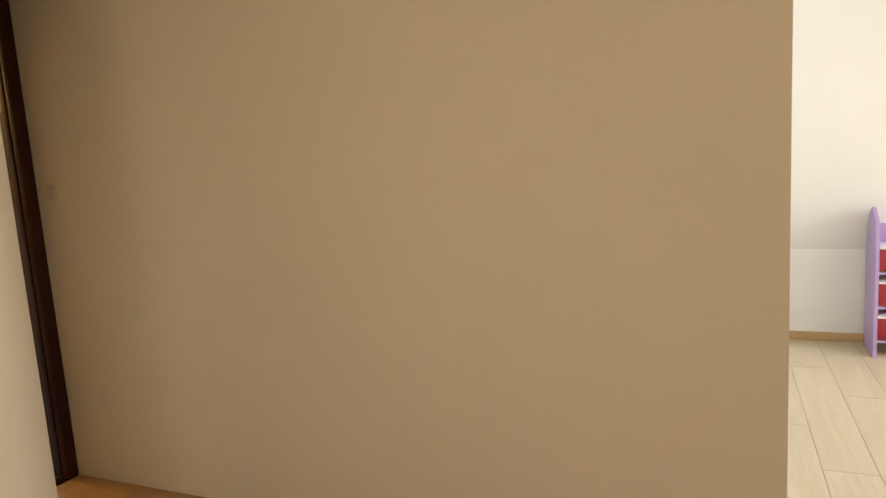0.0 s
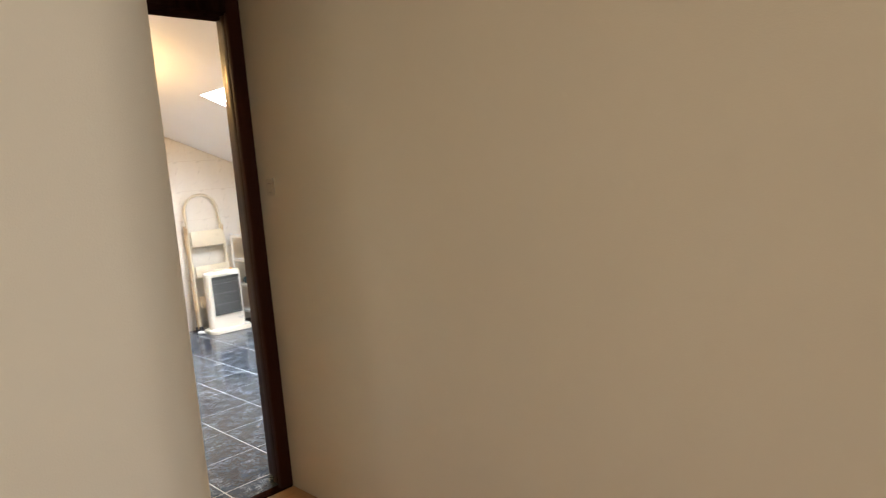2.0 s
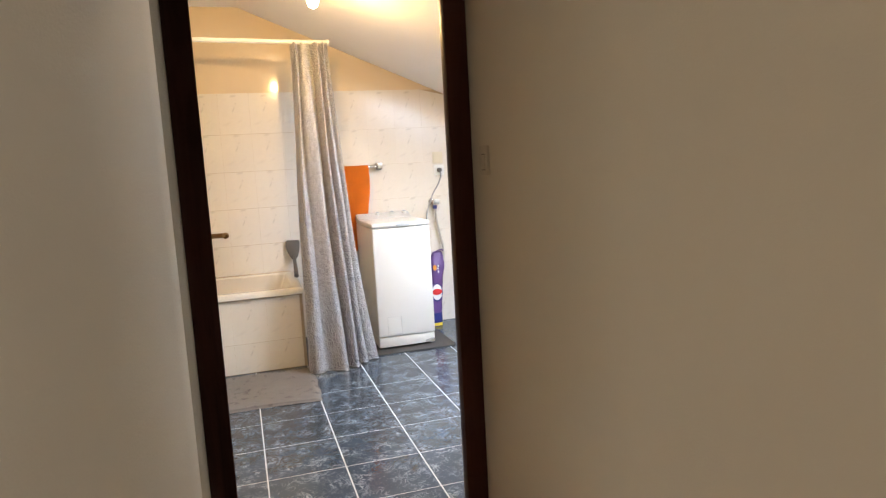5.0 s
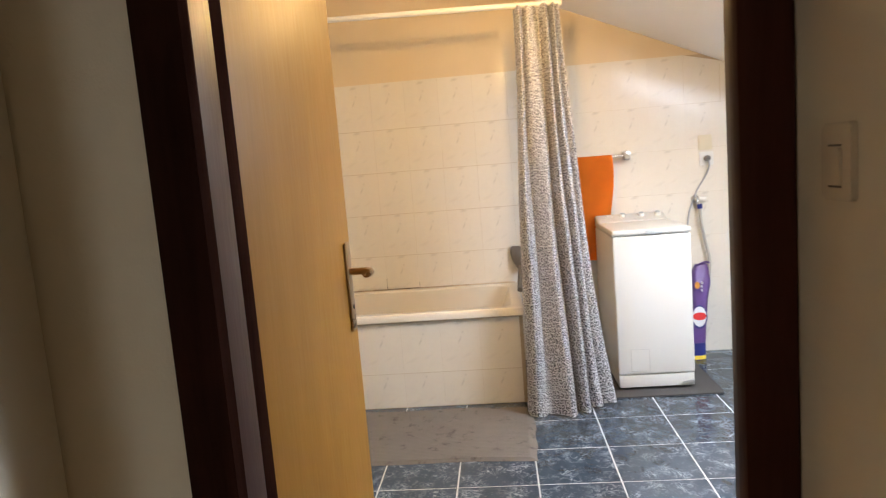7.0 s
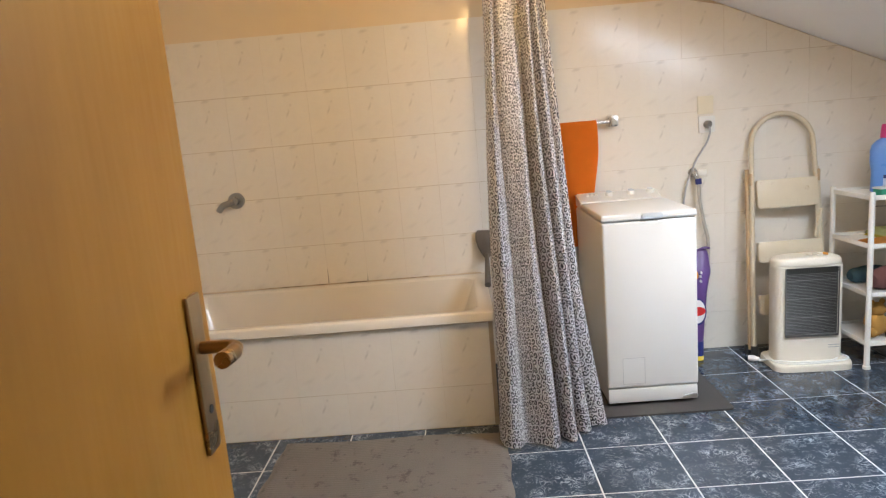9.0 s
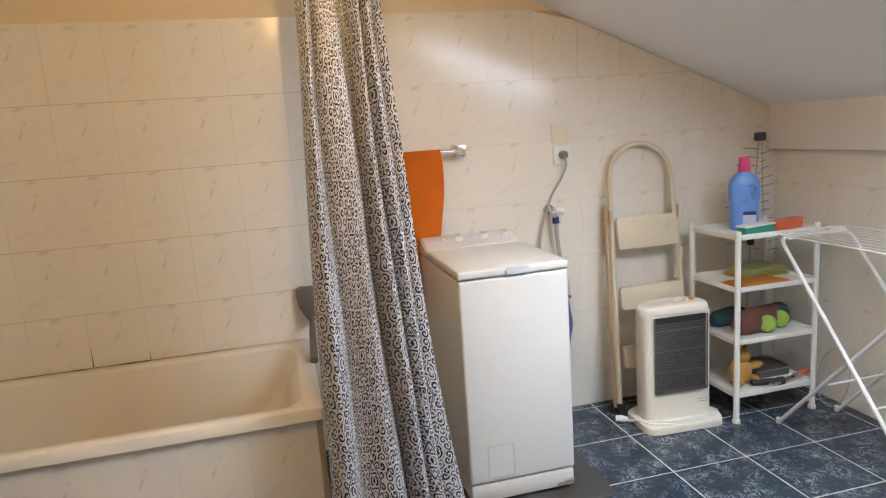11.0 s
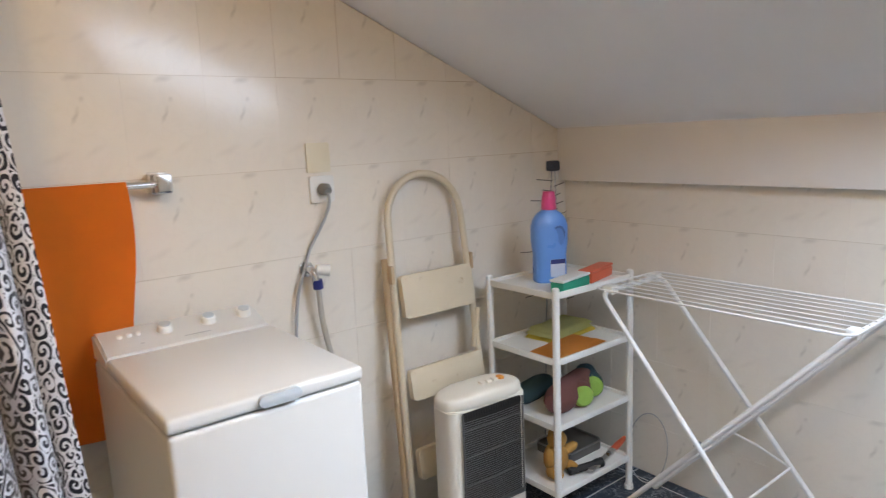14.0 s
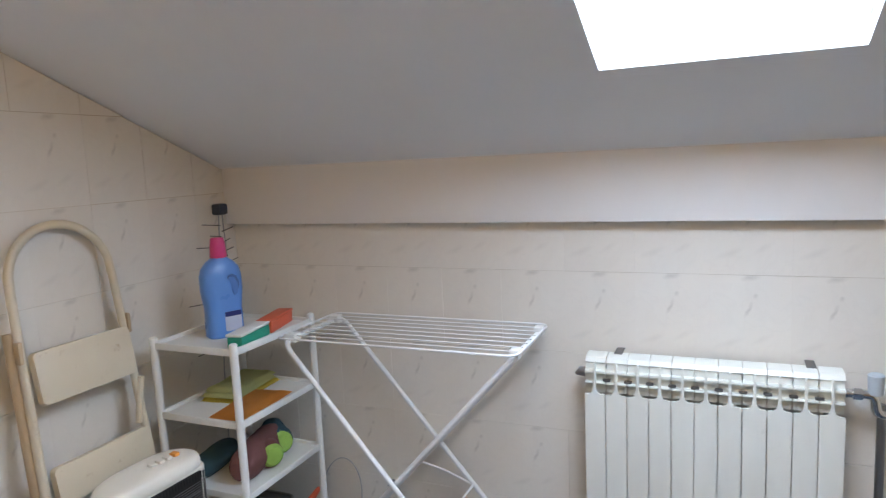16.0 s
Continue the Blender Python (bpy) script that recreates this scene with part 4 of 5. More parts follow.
def step_ladder():
    t = thing("step_ladder", 1.555, 0.60, 0.0, "folded cream metal step ladder leaning on the tiles", "step ladder")
    # front frame: hoop over two stiles, leaning back towards the wall

    def at(x, z, off=0.0):
        return (x, -0.075 + 0.135 * z / 1.26 + off, z)
    hoop = [at(-0.188 + 0.032 * k / 8, 0.03 + 1.03 * k / 8) for k in range(9)]
    hoop += [at(-0.155 * math.cos(a), 1.080 + 0.150 * math.sin(a)) for a in (math.pi * k / 16 for k in range(1, 16))]
    hoop += [at(0.156 + 0.032 * k / 8, 1.06 - 1.03 * k / 8) for k in range(9)]
    part("hoop_frame", tube(hoop, 0.0125, 12), "cream_metal", t)
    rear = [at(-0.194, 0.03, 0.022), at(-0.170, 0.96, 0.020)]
    part("rear_leg", tube(rear, 0.015, 10), "tan_metal", t, "tan rear leg")
    part("rear_leg", tube([at(0.205, 0.03, 0.028), at(0.180, 0.95, 0.022)], 0.011, 10), "cream_metal", t)
    part("foot", tube([at(-0.185, 0.002), at(-0.185, 0.055)], 0.017, 12), "black", t, "black rubber foot")
    part("foot", tube([at(0.185, 0.002), at(0.185, 0.055)], 0.017, 12), "black", t)
    part("foot", tube([at(-0.205, 0.002, 0.034), at(-0.205, 0.05, 0.034)], 0.014, 12), "black", t)
    part("foot", tube([at(0.205, 0.002, 0.034), at(0.205, 0.05, 0.034)], 0.014, 12), "black", t)
    for z0, z1, x0, x1, nm in ((0.762, 0.905, -0.150, 0.152, "platform"), (0.488, 0.592, -0.156, 0.160, "step"), (0.220, 0.322, -0.160, 0.166, "step")):
        zc = (z0 + z1) / 2
        m = Matrix.Translation(at(0, zc, -0.022)) @ Matrix.Rotation(radians(-9), 4, "X") @ TO_WALL
        part(nm, slab(rounded(x0, z0 - zc, x1, z1 - zc, 0.014), -0.010, 0.012, 0.005, m=m), "cream_metal", t)
        if nm == "platform":
            part("strut", tube([at(0.175, 0.74, -0.018), at(0.150, 0.60, 0.0)], 0.010, 8), "cream_metal", t)
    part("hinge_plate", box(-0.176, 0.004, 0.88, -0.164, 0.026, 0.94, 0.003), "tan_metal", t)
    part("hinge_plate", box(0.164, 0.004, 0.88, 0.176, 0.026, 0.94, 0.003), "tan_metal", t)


step_ladder()


def heater():
    t = thing("electric_heater", 1.555, 0.395, 0.0, "white upright quartz heater with dark grille on a broad base", "heater", rz=-3)
    part("base", slab(rounded(-0.185, -0.130, 0.185, 0.110, 0.055), 0.002, 0.034, 0.012, 3), "cream_plastic", t)
    # shell: rounded plan, top rising to the middle
    plan = [(-0.158, 0.030), (-0.160, -0.010), (-0.157, -0.034), (-0.148, -0.050), (-0.135, -0.058), (-0.118, -0.060), (0.0, -0.060), (0.118, -0.060), (0.135, -0.058), (0.148, -0.050),
            (0.157, -0.034), (0.160, -0.010), (0.158, 0.030), (0.145, 0.052), (0.115, 0.066), (0.0, 0.072), (-0.115, 0.066), (-0.145, 0.052)]
    bm = bmesh.new()
    rings = []
    for z, k in ((0.034, 1.0), (0.504, 1.0), (0.505, 0.985), (0.508, 0.98)):
        rings.append([bm.verts.new((x * k, y * k, z)) for x, y in plan])
    for a, b in zip(rings, rings[1:]):
        for j in range(len(plan)):
            bm.faces.new((a[j], a[(j + 1) % len(plan)], b[(j + 1) % len(plan)], b[j]))
    bm.faces.new(rings[-1])
    bm.faces.new(rings[0][::-1])
    shell = part("shell", bm, "cream_plastic", t)
    # domed lid that bulges forward over the panel
    bm = bmesh.new()
    rings = []
    for z, k in ((0.509, 0.985), (0.511, 1.0), (0.524, 1.0), (0.535, 0.985), (0.543, 0.945), (0.548, 0.86), (0.5505, 0.6), (0.551, 0.2)):
        rings.append([bm.verts.new((0.161 * k * math.copysign(abs(math.cos(a)) ** 0.62, math.cos(a)), 0.004 + 0.072 * k * math.copysign(abs(math.sin(a)) ** 0.80, math.sin(a)), z - 0.05 * min(0.0, 0.3 - abs(math.cos(a))) * -0.12)) for a in (2 * math.pi * q / 40 for q in range(40))])
    for a, b in zip(rings, rings[1:]):
        for q in range(40):
            bm.faces.new((a[q], a[(q + 1) % 40], b[(q + 1) % 40], b[q]))
    bm.faces.new(rings[-1])
    bm.faces.new(rings[0][::-1])
    part("lid", bm, "cream_plastic", t)
    m = Matrix.Translation((0, -0.0605, 0)) @ TO_WALL
    part("reflector", slab(rounded(-0.118, 0.165, 0.122, 0.500, 0.006), 0, 0.002, m=m), "reflector", t)
    g = part("grille", slab(rounded(-0.121, 0.160, 0.125, 0.170, 0.003), 0.002, 0.014, m=m), "grille", t, "dark wire grille")
    for j in range(41):
        z = 0.176 + 0.0074 * j
        part("bar", tube([(-0.120, -0.070, z), (0.0, -0.0755, z), (0.124, -0.070, z)], 0.0012, 5), "grille", g)
    for j in range(24):
        x = -0.115 + 0.0102 * j
        part("slot", box(x, -0.0635, 0.478, x + 0.004, -0.0608, 0.497), "black", g)
    for x in (-0.121, 0.125):
        part("upright", tube([(x, -0.070, 0.163), (x, -0.070, 0.500)], 0.003, 8), "grille", g)
    for z in (0.255, 0.35, 0.44):
        part("heating_tube", tube([(-0.112, -0.066, z), (0.115, -0.066, z)], 0.0025, 8), "grille", g)
    for j, c in enumerate(("cream_plastic", "cream_plastic", "cream_plastic", "coral_brush")):
        part("rocker_switch", box(0.005 + 0.026 * j, -0.010, 0.546, 0.023 + 0.026 * j, 0.014, 0.556, 0.003), "amber_cloth" if j == 3 else c, shell, "orange rocker switch" if j == 3 else "")
    for j in range(2):
        part("print_bar", box(0.085, -0.0612, 0.108 - 0.012 * j, 0.135, -0.0602, 0.111 - 0.012 * j), "grey", shell)
    c = thing("heater_cable", 1.555, 0.395, 0.0, "white heater cable looped over its base", "cable")
    part("lead", tube(curve([(0.155, -0.02, 0.046), (0.175, -0.075, 0.040), (0.10, -0.105, 0.0385), (-0.05, -0.112, 0.0385), (-0.15, -0.085, 0.0385), (-0.1845, -0.02, 0.036), (-0.20, 0.03, 0.012), (-0.205, 0.05, 0.014)], 8), 0.004, 8), "white_plastic", c)
    part("lead", tube(curve([(0.150, -0.045, 0.039), (0.08, -0.090, 0.0385), (-0.06, -0.090, 0.0385), (-0.16, -0.045, 0.0385), (-0.20, 0.045, 0.014)], 8), 0.004, 8), "white_plastic", c)
    part("plug", tube([(-0.20, 0.045, 0.016), (-0.222, 0.060, 0.017), (-0.245, 0.072, 0.017)], [0.009, 0.016, 0.013], 12), "white_plastic", c)


heater()


def shelf_rack():
    t = thing("shelf_rack", 1.98, 0.42, 0.0, "white four-tier plastic shelf rack in the corner", "shelf rack")
    X, Y = 0.198, 0.158
    for x, y in ((-X, -Y), (X, -Y), (-X, Y), (X, Y)):
        part("post", tube([(x, y, 0.0), (x, y, 0.014), (x, y, 0.016), (x, y, 0.846), (x, y, 0.850)], [0.017, 0.017, 0.0125, 0.0125, 0.009], 14), "white_plastic", t)
    for z in (0.130, 0.370, 0.602, 0.828):
        s = part("shelf", slab(rounded(-X, -Y, X, Y, 0.008), z - 0.012, z - 0.006), "white_plastic", t)
        for a in ((-X, -Y - 0.006, X, -Y + 0.003), (-X, Y - 0.003, X, Y + 0.006)):
            part("rim", box(a[0], a[1], z - 0.016, a[2], a[3], z + 0.006, 0.002), "white_plastic", s)
        for a in ((-X - 0.006, -Y, -X + 0.003, Y), (X - 0.003, -Y, X + 0.006, Y)):
            part("rim", box(a[0], a[1], z - 0.016, a[2], a[3], z + 0.006, 0.002), "white_plastic", s)


shelf_rack()
RX0, RY0 = 1.98, 0.42


def softener_bottle():
    t = thing("softener_bottle", 1.945, 0.435, 0.8222, "light blue plastic bottle with a magenta cap", "bottle", rz=-26)
    bm = bmesh.new()
    prof = [(0.0, 0.054, 0.036), (0.006, 0.060, 0.041), (0.10, 0.059, 0.040), (0.15, 0.066, 0.040), (0.20, 0.066, 0.039), (0.225, 0.059, 0.036), (0.245, 0.042, 0.028), (0.255, 0.026, 0.024), (0.262, 0.023, 0.022)]
    rings = [[bm.verts.new((wx * math.copysign(abs(math.cos(a)) ** 0.7, math.cos(a)), wy * math.copysign(abs(math.sin(a)) ** 0.7, math.sin(a)), z)) for a in (2 * math.pi * j / 28 for j in range(28))] for z, wx, wy in prof]
    for a, b in zip(rings, rings[1:]):
        for j in range(28):
            bm.faces.new((a[j], a[(j + 1) % 28], b[(j + 1) % 28], b[j]))
    bm.faces.new(rings[0][::-1])
    bm.faces.new(rings[-1])
    body = part("body", bm, "blue", t)
    # grip hollow laid on as plates: darker blues stand for its inner shade
    slot = [(0.0, -0.034), (0.010, -0.030), (0.015, -0.012), (0.017, 0.012), (0.010, 0.030), (-0.002, 0.036), (-0.016, 0.033), (-0.020, 0.026), (-0.012, 0.018), (-0.006, 0.004), (-0.006, -0.020)]
    part("grip", slab(slot, 0, 0.006, 0.002, m=Matrix.Translation((0.026, -0.0345, 0.168)) @ TO_WALL), "blue_mid", body, "grip hollow, its shade painted in darker blue")
    edge = [(-0.020, 0.026), (-0.016, 0.033), (-0.002, 0.036), (0.010, 0.030), (0.017, 0.012), (0.015, -0.012), (0.012, 0.008), (0.004, 0.024), (-0.008, 0.028)]
    part("grip_edge", slab(edge, 0.0062, 0.0075, m=Matrix.Translation((0.026, -0.0345, 0.168)) @ TO_WALL), "blue_shade", body)
    part("cap", lathe([(0.026, 0.258), (0.027, 0.262), (0.024, 0.300), (0.021, 0.318), (0.019, 0.322)], 20), "pink", t, "magenta screw cap")
    lab = part("label", slab(rounded(-0.012, 0.022, 0.042, 0.085, 0.004), 0, 0.0015, m=Matrix.Translation((0, -0.0408, 0)) @ TO_WALL), "label", body, "pale printed label")
    part("print_bar", slab(rounded(-0.012, 0.069, 0.042, 0.085, 0.003), 0.0016, 0.0022, m=Matrix.Translation((0, -0.0408, 0)) @ TO_WALL), "navy", lab)


softener_bottle()


def scrub_brush(x, y, rz, half, back, bristle, label):
    t = thing("scrubbing_brush", x, y, 0.8225, label, "brush", rz=rz)
    part("bristles", box(-half, -0.026, 0.0, half, 0.026, 0.036, 0.006), bristle, t)
    part("back", box(-half - 0.004, -0.027, 0.0365, half + 0.001, 0.027, 0.045, 0.003, 3), back, t)


scrub_brush(1.900, 0.300, 9, 0.084, "white_plastic", "green_brush", "green bristled scrubbing brush with a pale back")
scrub_brush(2.078, 0.335, 14, 0.088, "coral_brush", "coral_brush", "coral red scrubbing brush on the rack's top shelf")


def cloth_pile(name, x, y, z, sx, sy, h, material, label, rz=0, seed=0.0):
    t = thing(name, x, y, z, label, "cloth", rz=rz)

    def lump(u, v):
        a, b = 2 * u - 1, 2 * v - 1
        k = max(0.0, 1 - max(abs(a), abs(b)) ** 5)
        n = noise.noise(Vector((a * 1.7 + seed, b * 1.7, seed))) * 0.35 + noise.noise(Vector((a * 5 + seed, b * 5, 3))) * 0.12
        return Vector((sx * a * (1 + 0.06 * n), sy * b * (1 + 0.08 * n), h * k * (0.8 + n) + 0.003))
    part("folded_cloth", sheet(lump, 26, 26, 0.003), material, t)


S = (0.1245, 0.3645, 0.5965)      # upper faces of the three lower shelves
cloth_pile("cleaning_cloth", 1.935, 0.345, S[2], 0.135, 0.072, 0.016, "amber_cloth", "flat orange cleaning cloth on the rack", 6, 1.0)


def folded_stack():
    t = thing("cloth_stack", 2.045, 0.475, S[2], "stack of folded lime yellow cleaning cloths", "cloth", rz=6)
    for j, (dx, dy, sx, sy, m) in enumerate(((0.0, 0.0, 0.125, 0.075, "yellow_cloth"), (-0.004, 0.004, 0.118, 0.072, "lime_cloth"), (0.005, 0.002, 0.112, 0.070, "lime_cloth"))):
        def layer(u, v):
            a, b = 2 * u - 1, 2 * v - 1
            edge = max(0.0, 1 - max(abs(a), abs(b)) ** 14)
            n = noise.noise(Vector((a * 2.1 + j * 3, b * 2.1, 1.5)))
            return Vector((dx + sx * a * (1 + 0.02 * n), dy + sy * b * (1 + 0.03 * n), 0.0145 * j + 0.001 + edge * (0.012 + 0.004 * n)))
        part("folded_cloth", sheet(layer, 26, 22, 0.002), m, t)


folded_stack()


def rag_roll(x, y, rz, r, length, body, end, label, z):
    t = thing("rolled_cloth", x, y, z, label, "cloth roll", rz=rz)

    def skin(u, v):
        a = 2 * math.pi * u
        rr = r * (1 + 0.12 * noise.noise(Vector((math.cos(a) * 1.5, math.sin(a) * 1.5, v * 3 + x * 9)))) * (1 - 0.45 * (2 * v - 1) ** 6)
        return Vector((length * (v - 0.5), rr * math.cos(a), r * 0.98 + rr * math.sin(a)))
    bm = sheet(skin, 28, 20)
    bmesh.ops.remove_doubles(bm, verts=bm.verts, dist=0.0003)
    bmesh.ops.holes_fill(bm, edges=[e for e in bm.edges if e.is_boundary])
    b = part("roll", bm, body, t)
    if end:
        e = lathe([(0.002, 0.0), (r * 0.62, 0.003), (r * 0.84, 0.014), (r * 0.90, 0.036), (r * 0.74, 0.06)], 20, m=Matrix.Translation((-length * 0.5 - 0.006, 0, r)) @ Matrix.Rotation(radians(90), 4, "Y"))
        part("lime_end", e, end, b, "lime green patch at its end")


rag_roll(1.980, 0.375, 16, 0.053, 0.30, "maroon_cloth", "", "dusty red rolled cloth bundle", S[1])
rag_roll(2.005, 0.365, 62, 0.046, 0.14, "maroon_cloth", "lime_ball", "rolled red cloth with a lime green end", S[1])
rag_roll(2.118, 0.405, 52, 0.046, 0.17, "teal_cloth", "lime_ball", "rolled teal cloth with a lime green end", S[1])
rag_roll(1.92, 0.50, 8, 0.040, 0.20, "teal_cloth", "", "dull teal rolled cloth bundle", S[1])


def plush():
    """One plain mesh: a slumped ochre soft toy."""
    bm = bmesh.new()
    for c, s in (((0, 0, 0.062), (0.050, 0.042, 0.062)), ((0.0, -0.006, 0.138), (0.036, 0.034, 0.034)), ((-0.028, 0, 0.172), (0.014, 0.010, 0.014)), ((0.028, 0, 0.172), (0.014, 0.010, 0.014)),
                 ((-0.046, -0.025, 0.030), (0.022, 0.035, 0.022)), ((0.044, -0.030, 0.026), (0.020, 0.034, 0.020)), ((0.062, -0.020, 0.085), (0.046, 0.018, 0.017)), ((-0.052, -0.008, 0.085), (0.018, 0.018, 0.036))):
        bmesh.ops.create_icosphere(bm, subdivisions=3, radius=1, matrix=Matrix.Translation(c) @ Matrix.Diagonal((*s, 1)))
    for v in bm.verts:
        v.co += 0.003 * noise.noise_vector(v.co * 45)
        v.co.z = max(v.co.z, 0.0)
    ob = new("soft_toy", finish("soft_toy", bm, "ochre"))
    ob.matrix_basis = pose(1.885, 0.365, S[0], 0, 0, 8)
    tagged(ob, "ochre yellow soft toy slumped on the lowest shelf", "soft toy")


plush()


def tools():
    t = thing("scraper", 2.085, 0.30, S[0] + 0.012, "steel scraper with an orange-red handle", "tool", rz=12)
    part("blade", box(-0.12, -0.012, 0.0, 0.05, 0.012, 0.010, 0.003), "chrome", t)
    part("ferrule", tube([(0.03, 0, 0.008), (0.07, 0, 0.010)], 0.012, 12), "chrome", t)
    part("handle", tube([(0.06, 0, 0.011), (0.10, 0, 0.013), (0.17, 0, 0.016)], [0.011, 0.013, 0.009], 12), "coral_brush", t, "orange-red handle")
    b = thing("black_torch", 1.975, 0.305, S[0], "black torch lying on the lowest shelf", "torch", rz=-14)
    part("barrel", tube([(-0.07, 0, 0.018), (0.04, 0, 0.018), (0.05, 0, 0.018), (0.075, 0, 0.018)], [0.014, 0.014, 0.018, 0.018], 14), "black", b)
    part("lens_rim", tube([(0.0752, 0, 0.018), (0.078, 0, 0.018)], 0.0165, 14), "chrome", b)
    p = thing("oven_pan", 2.07, 0.46, S[0], "dark metal grill pan with wire rim", "pan")
    part("tray", slab(rounded(-0.10, -0.08, 0.10, 0.09, 0.02), 0.0, 0.030, 0.006), "grille", p)
    part("wire_rim", tube([(x, y, 0.034) for x, y in rounded(-0.10, -0.08, 0.10, 0.09, 0.03)], 0.0035, 8, closed=True), "steel", p)
    h = thing("wire_hoop", 2.235, 0.27, 0.0, "thin grey hoop leaning between rack and wall", "hoop")
    part("hoop", tube([(0.016 + 0.055 * (math.sin(a) + 1) * 0.5, -0.02 + 0.085 * math.cos(a), 0.132 + 0.130 * math.sin(a)) for a in (2 * math.pi * j / 36 for j in range(36))], 0.0022, 6, closed=True), "grey", h)


tools()


def wire_stand():
    t = thing("wire_stand", 2.184, 0.628, 0.0, "bare wire stand with short spokes and a dark cap", "wire stand")
    part("pole", tube([(-0.075, 0, 0.0), (-0.052, 0, 0.62), (-0.008, 0.0, 1.20)], 0.0024, 8), "steel", t)
    part("pole", tube([(0.050, 0, 0.0), (0.035, 0.0, 0.62), (0.010, 0.0, 1.20)], 0.0020, 8), "steel", t)
    part("cap", box(-0.022, -0.020, 1.197, 0.022, 0.020, 1.238, 0.009), "plug_dark", t, "near-black plastic cap")
    part("collar", tube([(-0.046, 0, 0.70), (-0.044, 0, 0.73)], 0.017, 12), "black", t)
    rnd = random.Random(5)
    for j in range(26):
        z = 0.66 + 0.020 * j + rnd.uniform(-0.004, 0.004)
        a = rnd.uniform(160, 260) if j % 2 else rnd.uniform(-75, -10)
        L = (0.20 if j % 2 else 0.075) * (1.18 - (z - 0.62) * 1.45) + 0.025
        part("spoke", tube([(0.02 * (1.2 - z) * (-3.0 if j % 2 else 1.6), 0, z), (L * math.cos(radians(a)), min(0.06, L * math.sin(radians(a)) * 0.35), z + 0.012)], 0.0016, 5), "black", t)


wire_stand()


def drying_rack():
    t = thing("drying_rack", 2.10, -0.18, 0.0, "white wire folding drying rack with crossed legs", "drying rack")
    x0, x1, ya, yb, z = -0.178, 0.172, 0.398, -0.380, 0.832
    top = part("wire_frame", tube(bent([(x0, (ya + yb) / 2, z), (x0, ya, z), (x1, ya, z), (x1, yb, z), (x0, yb, z), (x0, (ya + yb) / 2 - 0.001, z)], 0.035), 0.0036, 8), "wire", t)
    for j in range(1, 8):
        x = x0 + (x1 - x0) * j / 8
        part("wire", tube([(x, ya, z), (x, yb, z)], 0.0024, 6), "wire", top)
    # two U-shaped leg frames that cross
    a = bent([(x0 + 0.004, -0.325, 0.006), (x0 + 0.004, 0.372, z - 0.012), (x1 - 0.004, 0.372, z - 0.012), (x1 - 0.004, -0.325, 0.006)], 0.045, 7)
    part("leg_frame", tube(a, 0.0085, 12), "wire", t)
    b = bent([(x0 + 0.022, 0.372, 0.006), (x0 + 0.022, -0.365, z - 0.012), (x1 - 0.022, -0.365, z - 0.012), (x1 - 0.022, 0.372, 0.006)], 0.02, 5)
    part("leg_frame", tube(b, 0.0085, 12), "wire", t)
    for x in (x0 + 0.05, x1 - 0.05):
        part("bracket", box(x - 0.018, 0.350, z - 0.022, x + 0.018, 0.392, z + 0.006, 0.006), "white_plastic", t)
        part("bracket", box(x - 0.018, -0.378, z - 0.020, x + 0.018, -0.350, z + 0.008, 0.006), "white_plastic", t)
    for x in (x0 + 0.013, x1 - 0.013):
        part("pivot", tube([(x - 0.014, 0.024, 0.408), (x + 0.014, 0.024, 0.408)], 0.006, 10), "steel", t)
    part("cross_wire", tube([(x0 + 0.004, -0.107, 0.262), (x1 - 0.004, -0.107, 0.262)], 0.004, 8), "wire", t)
    part("cross_wire", tube([(x0 + 0.022, 0.150, 0.252), (x1 - 0.022, 0.150, 0.252)], 0.004, 8), "wire", t)
    part("stay", tube([(x1 - 0.010, -0.107, 0.262), (x1 - 0.010, 0.0, 0.30), (x1 - 0.022, 0.09, 0.325)], 0.004, 8), "wire", t)
    for x, y in ((x0 + 0.004, -0.328), (x1 - 0.004, -0.328), (x0 + 0.022, 0.375), (x1 - 0.022, 0.375)):
        part("foot", tube([(x, y, 0.0), (x, y, 0.022)], 0.011, 10), "white_plastic", t)


drying_rack()


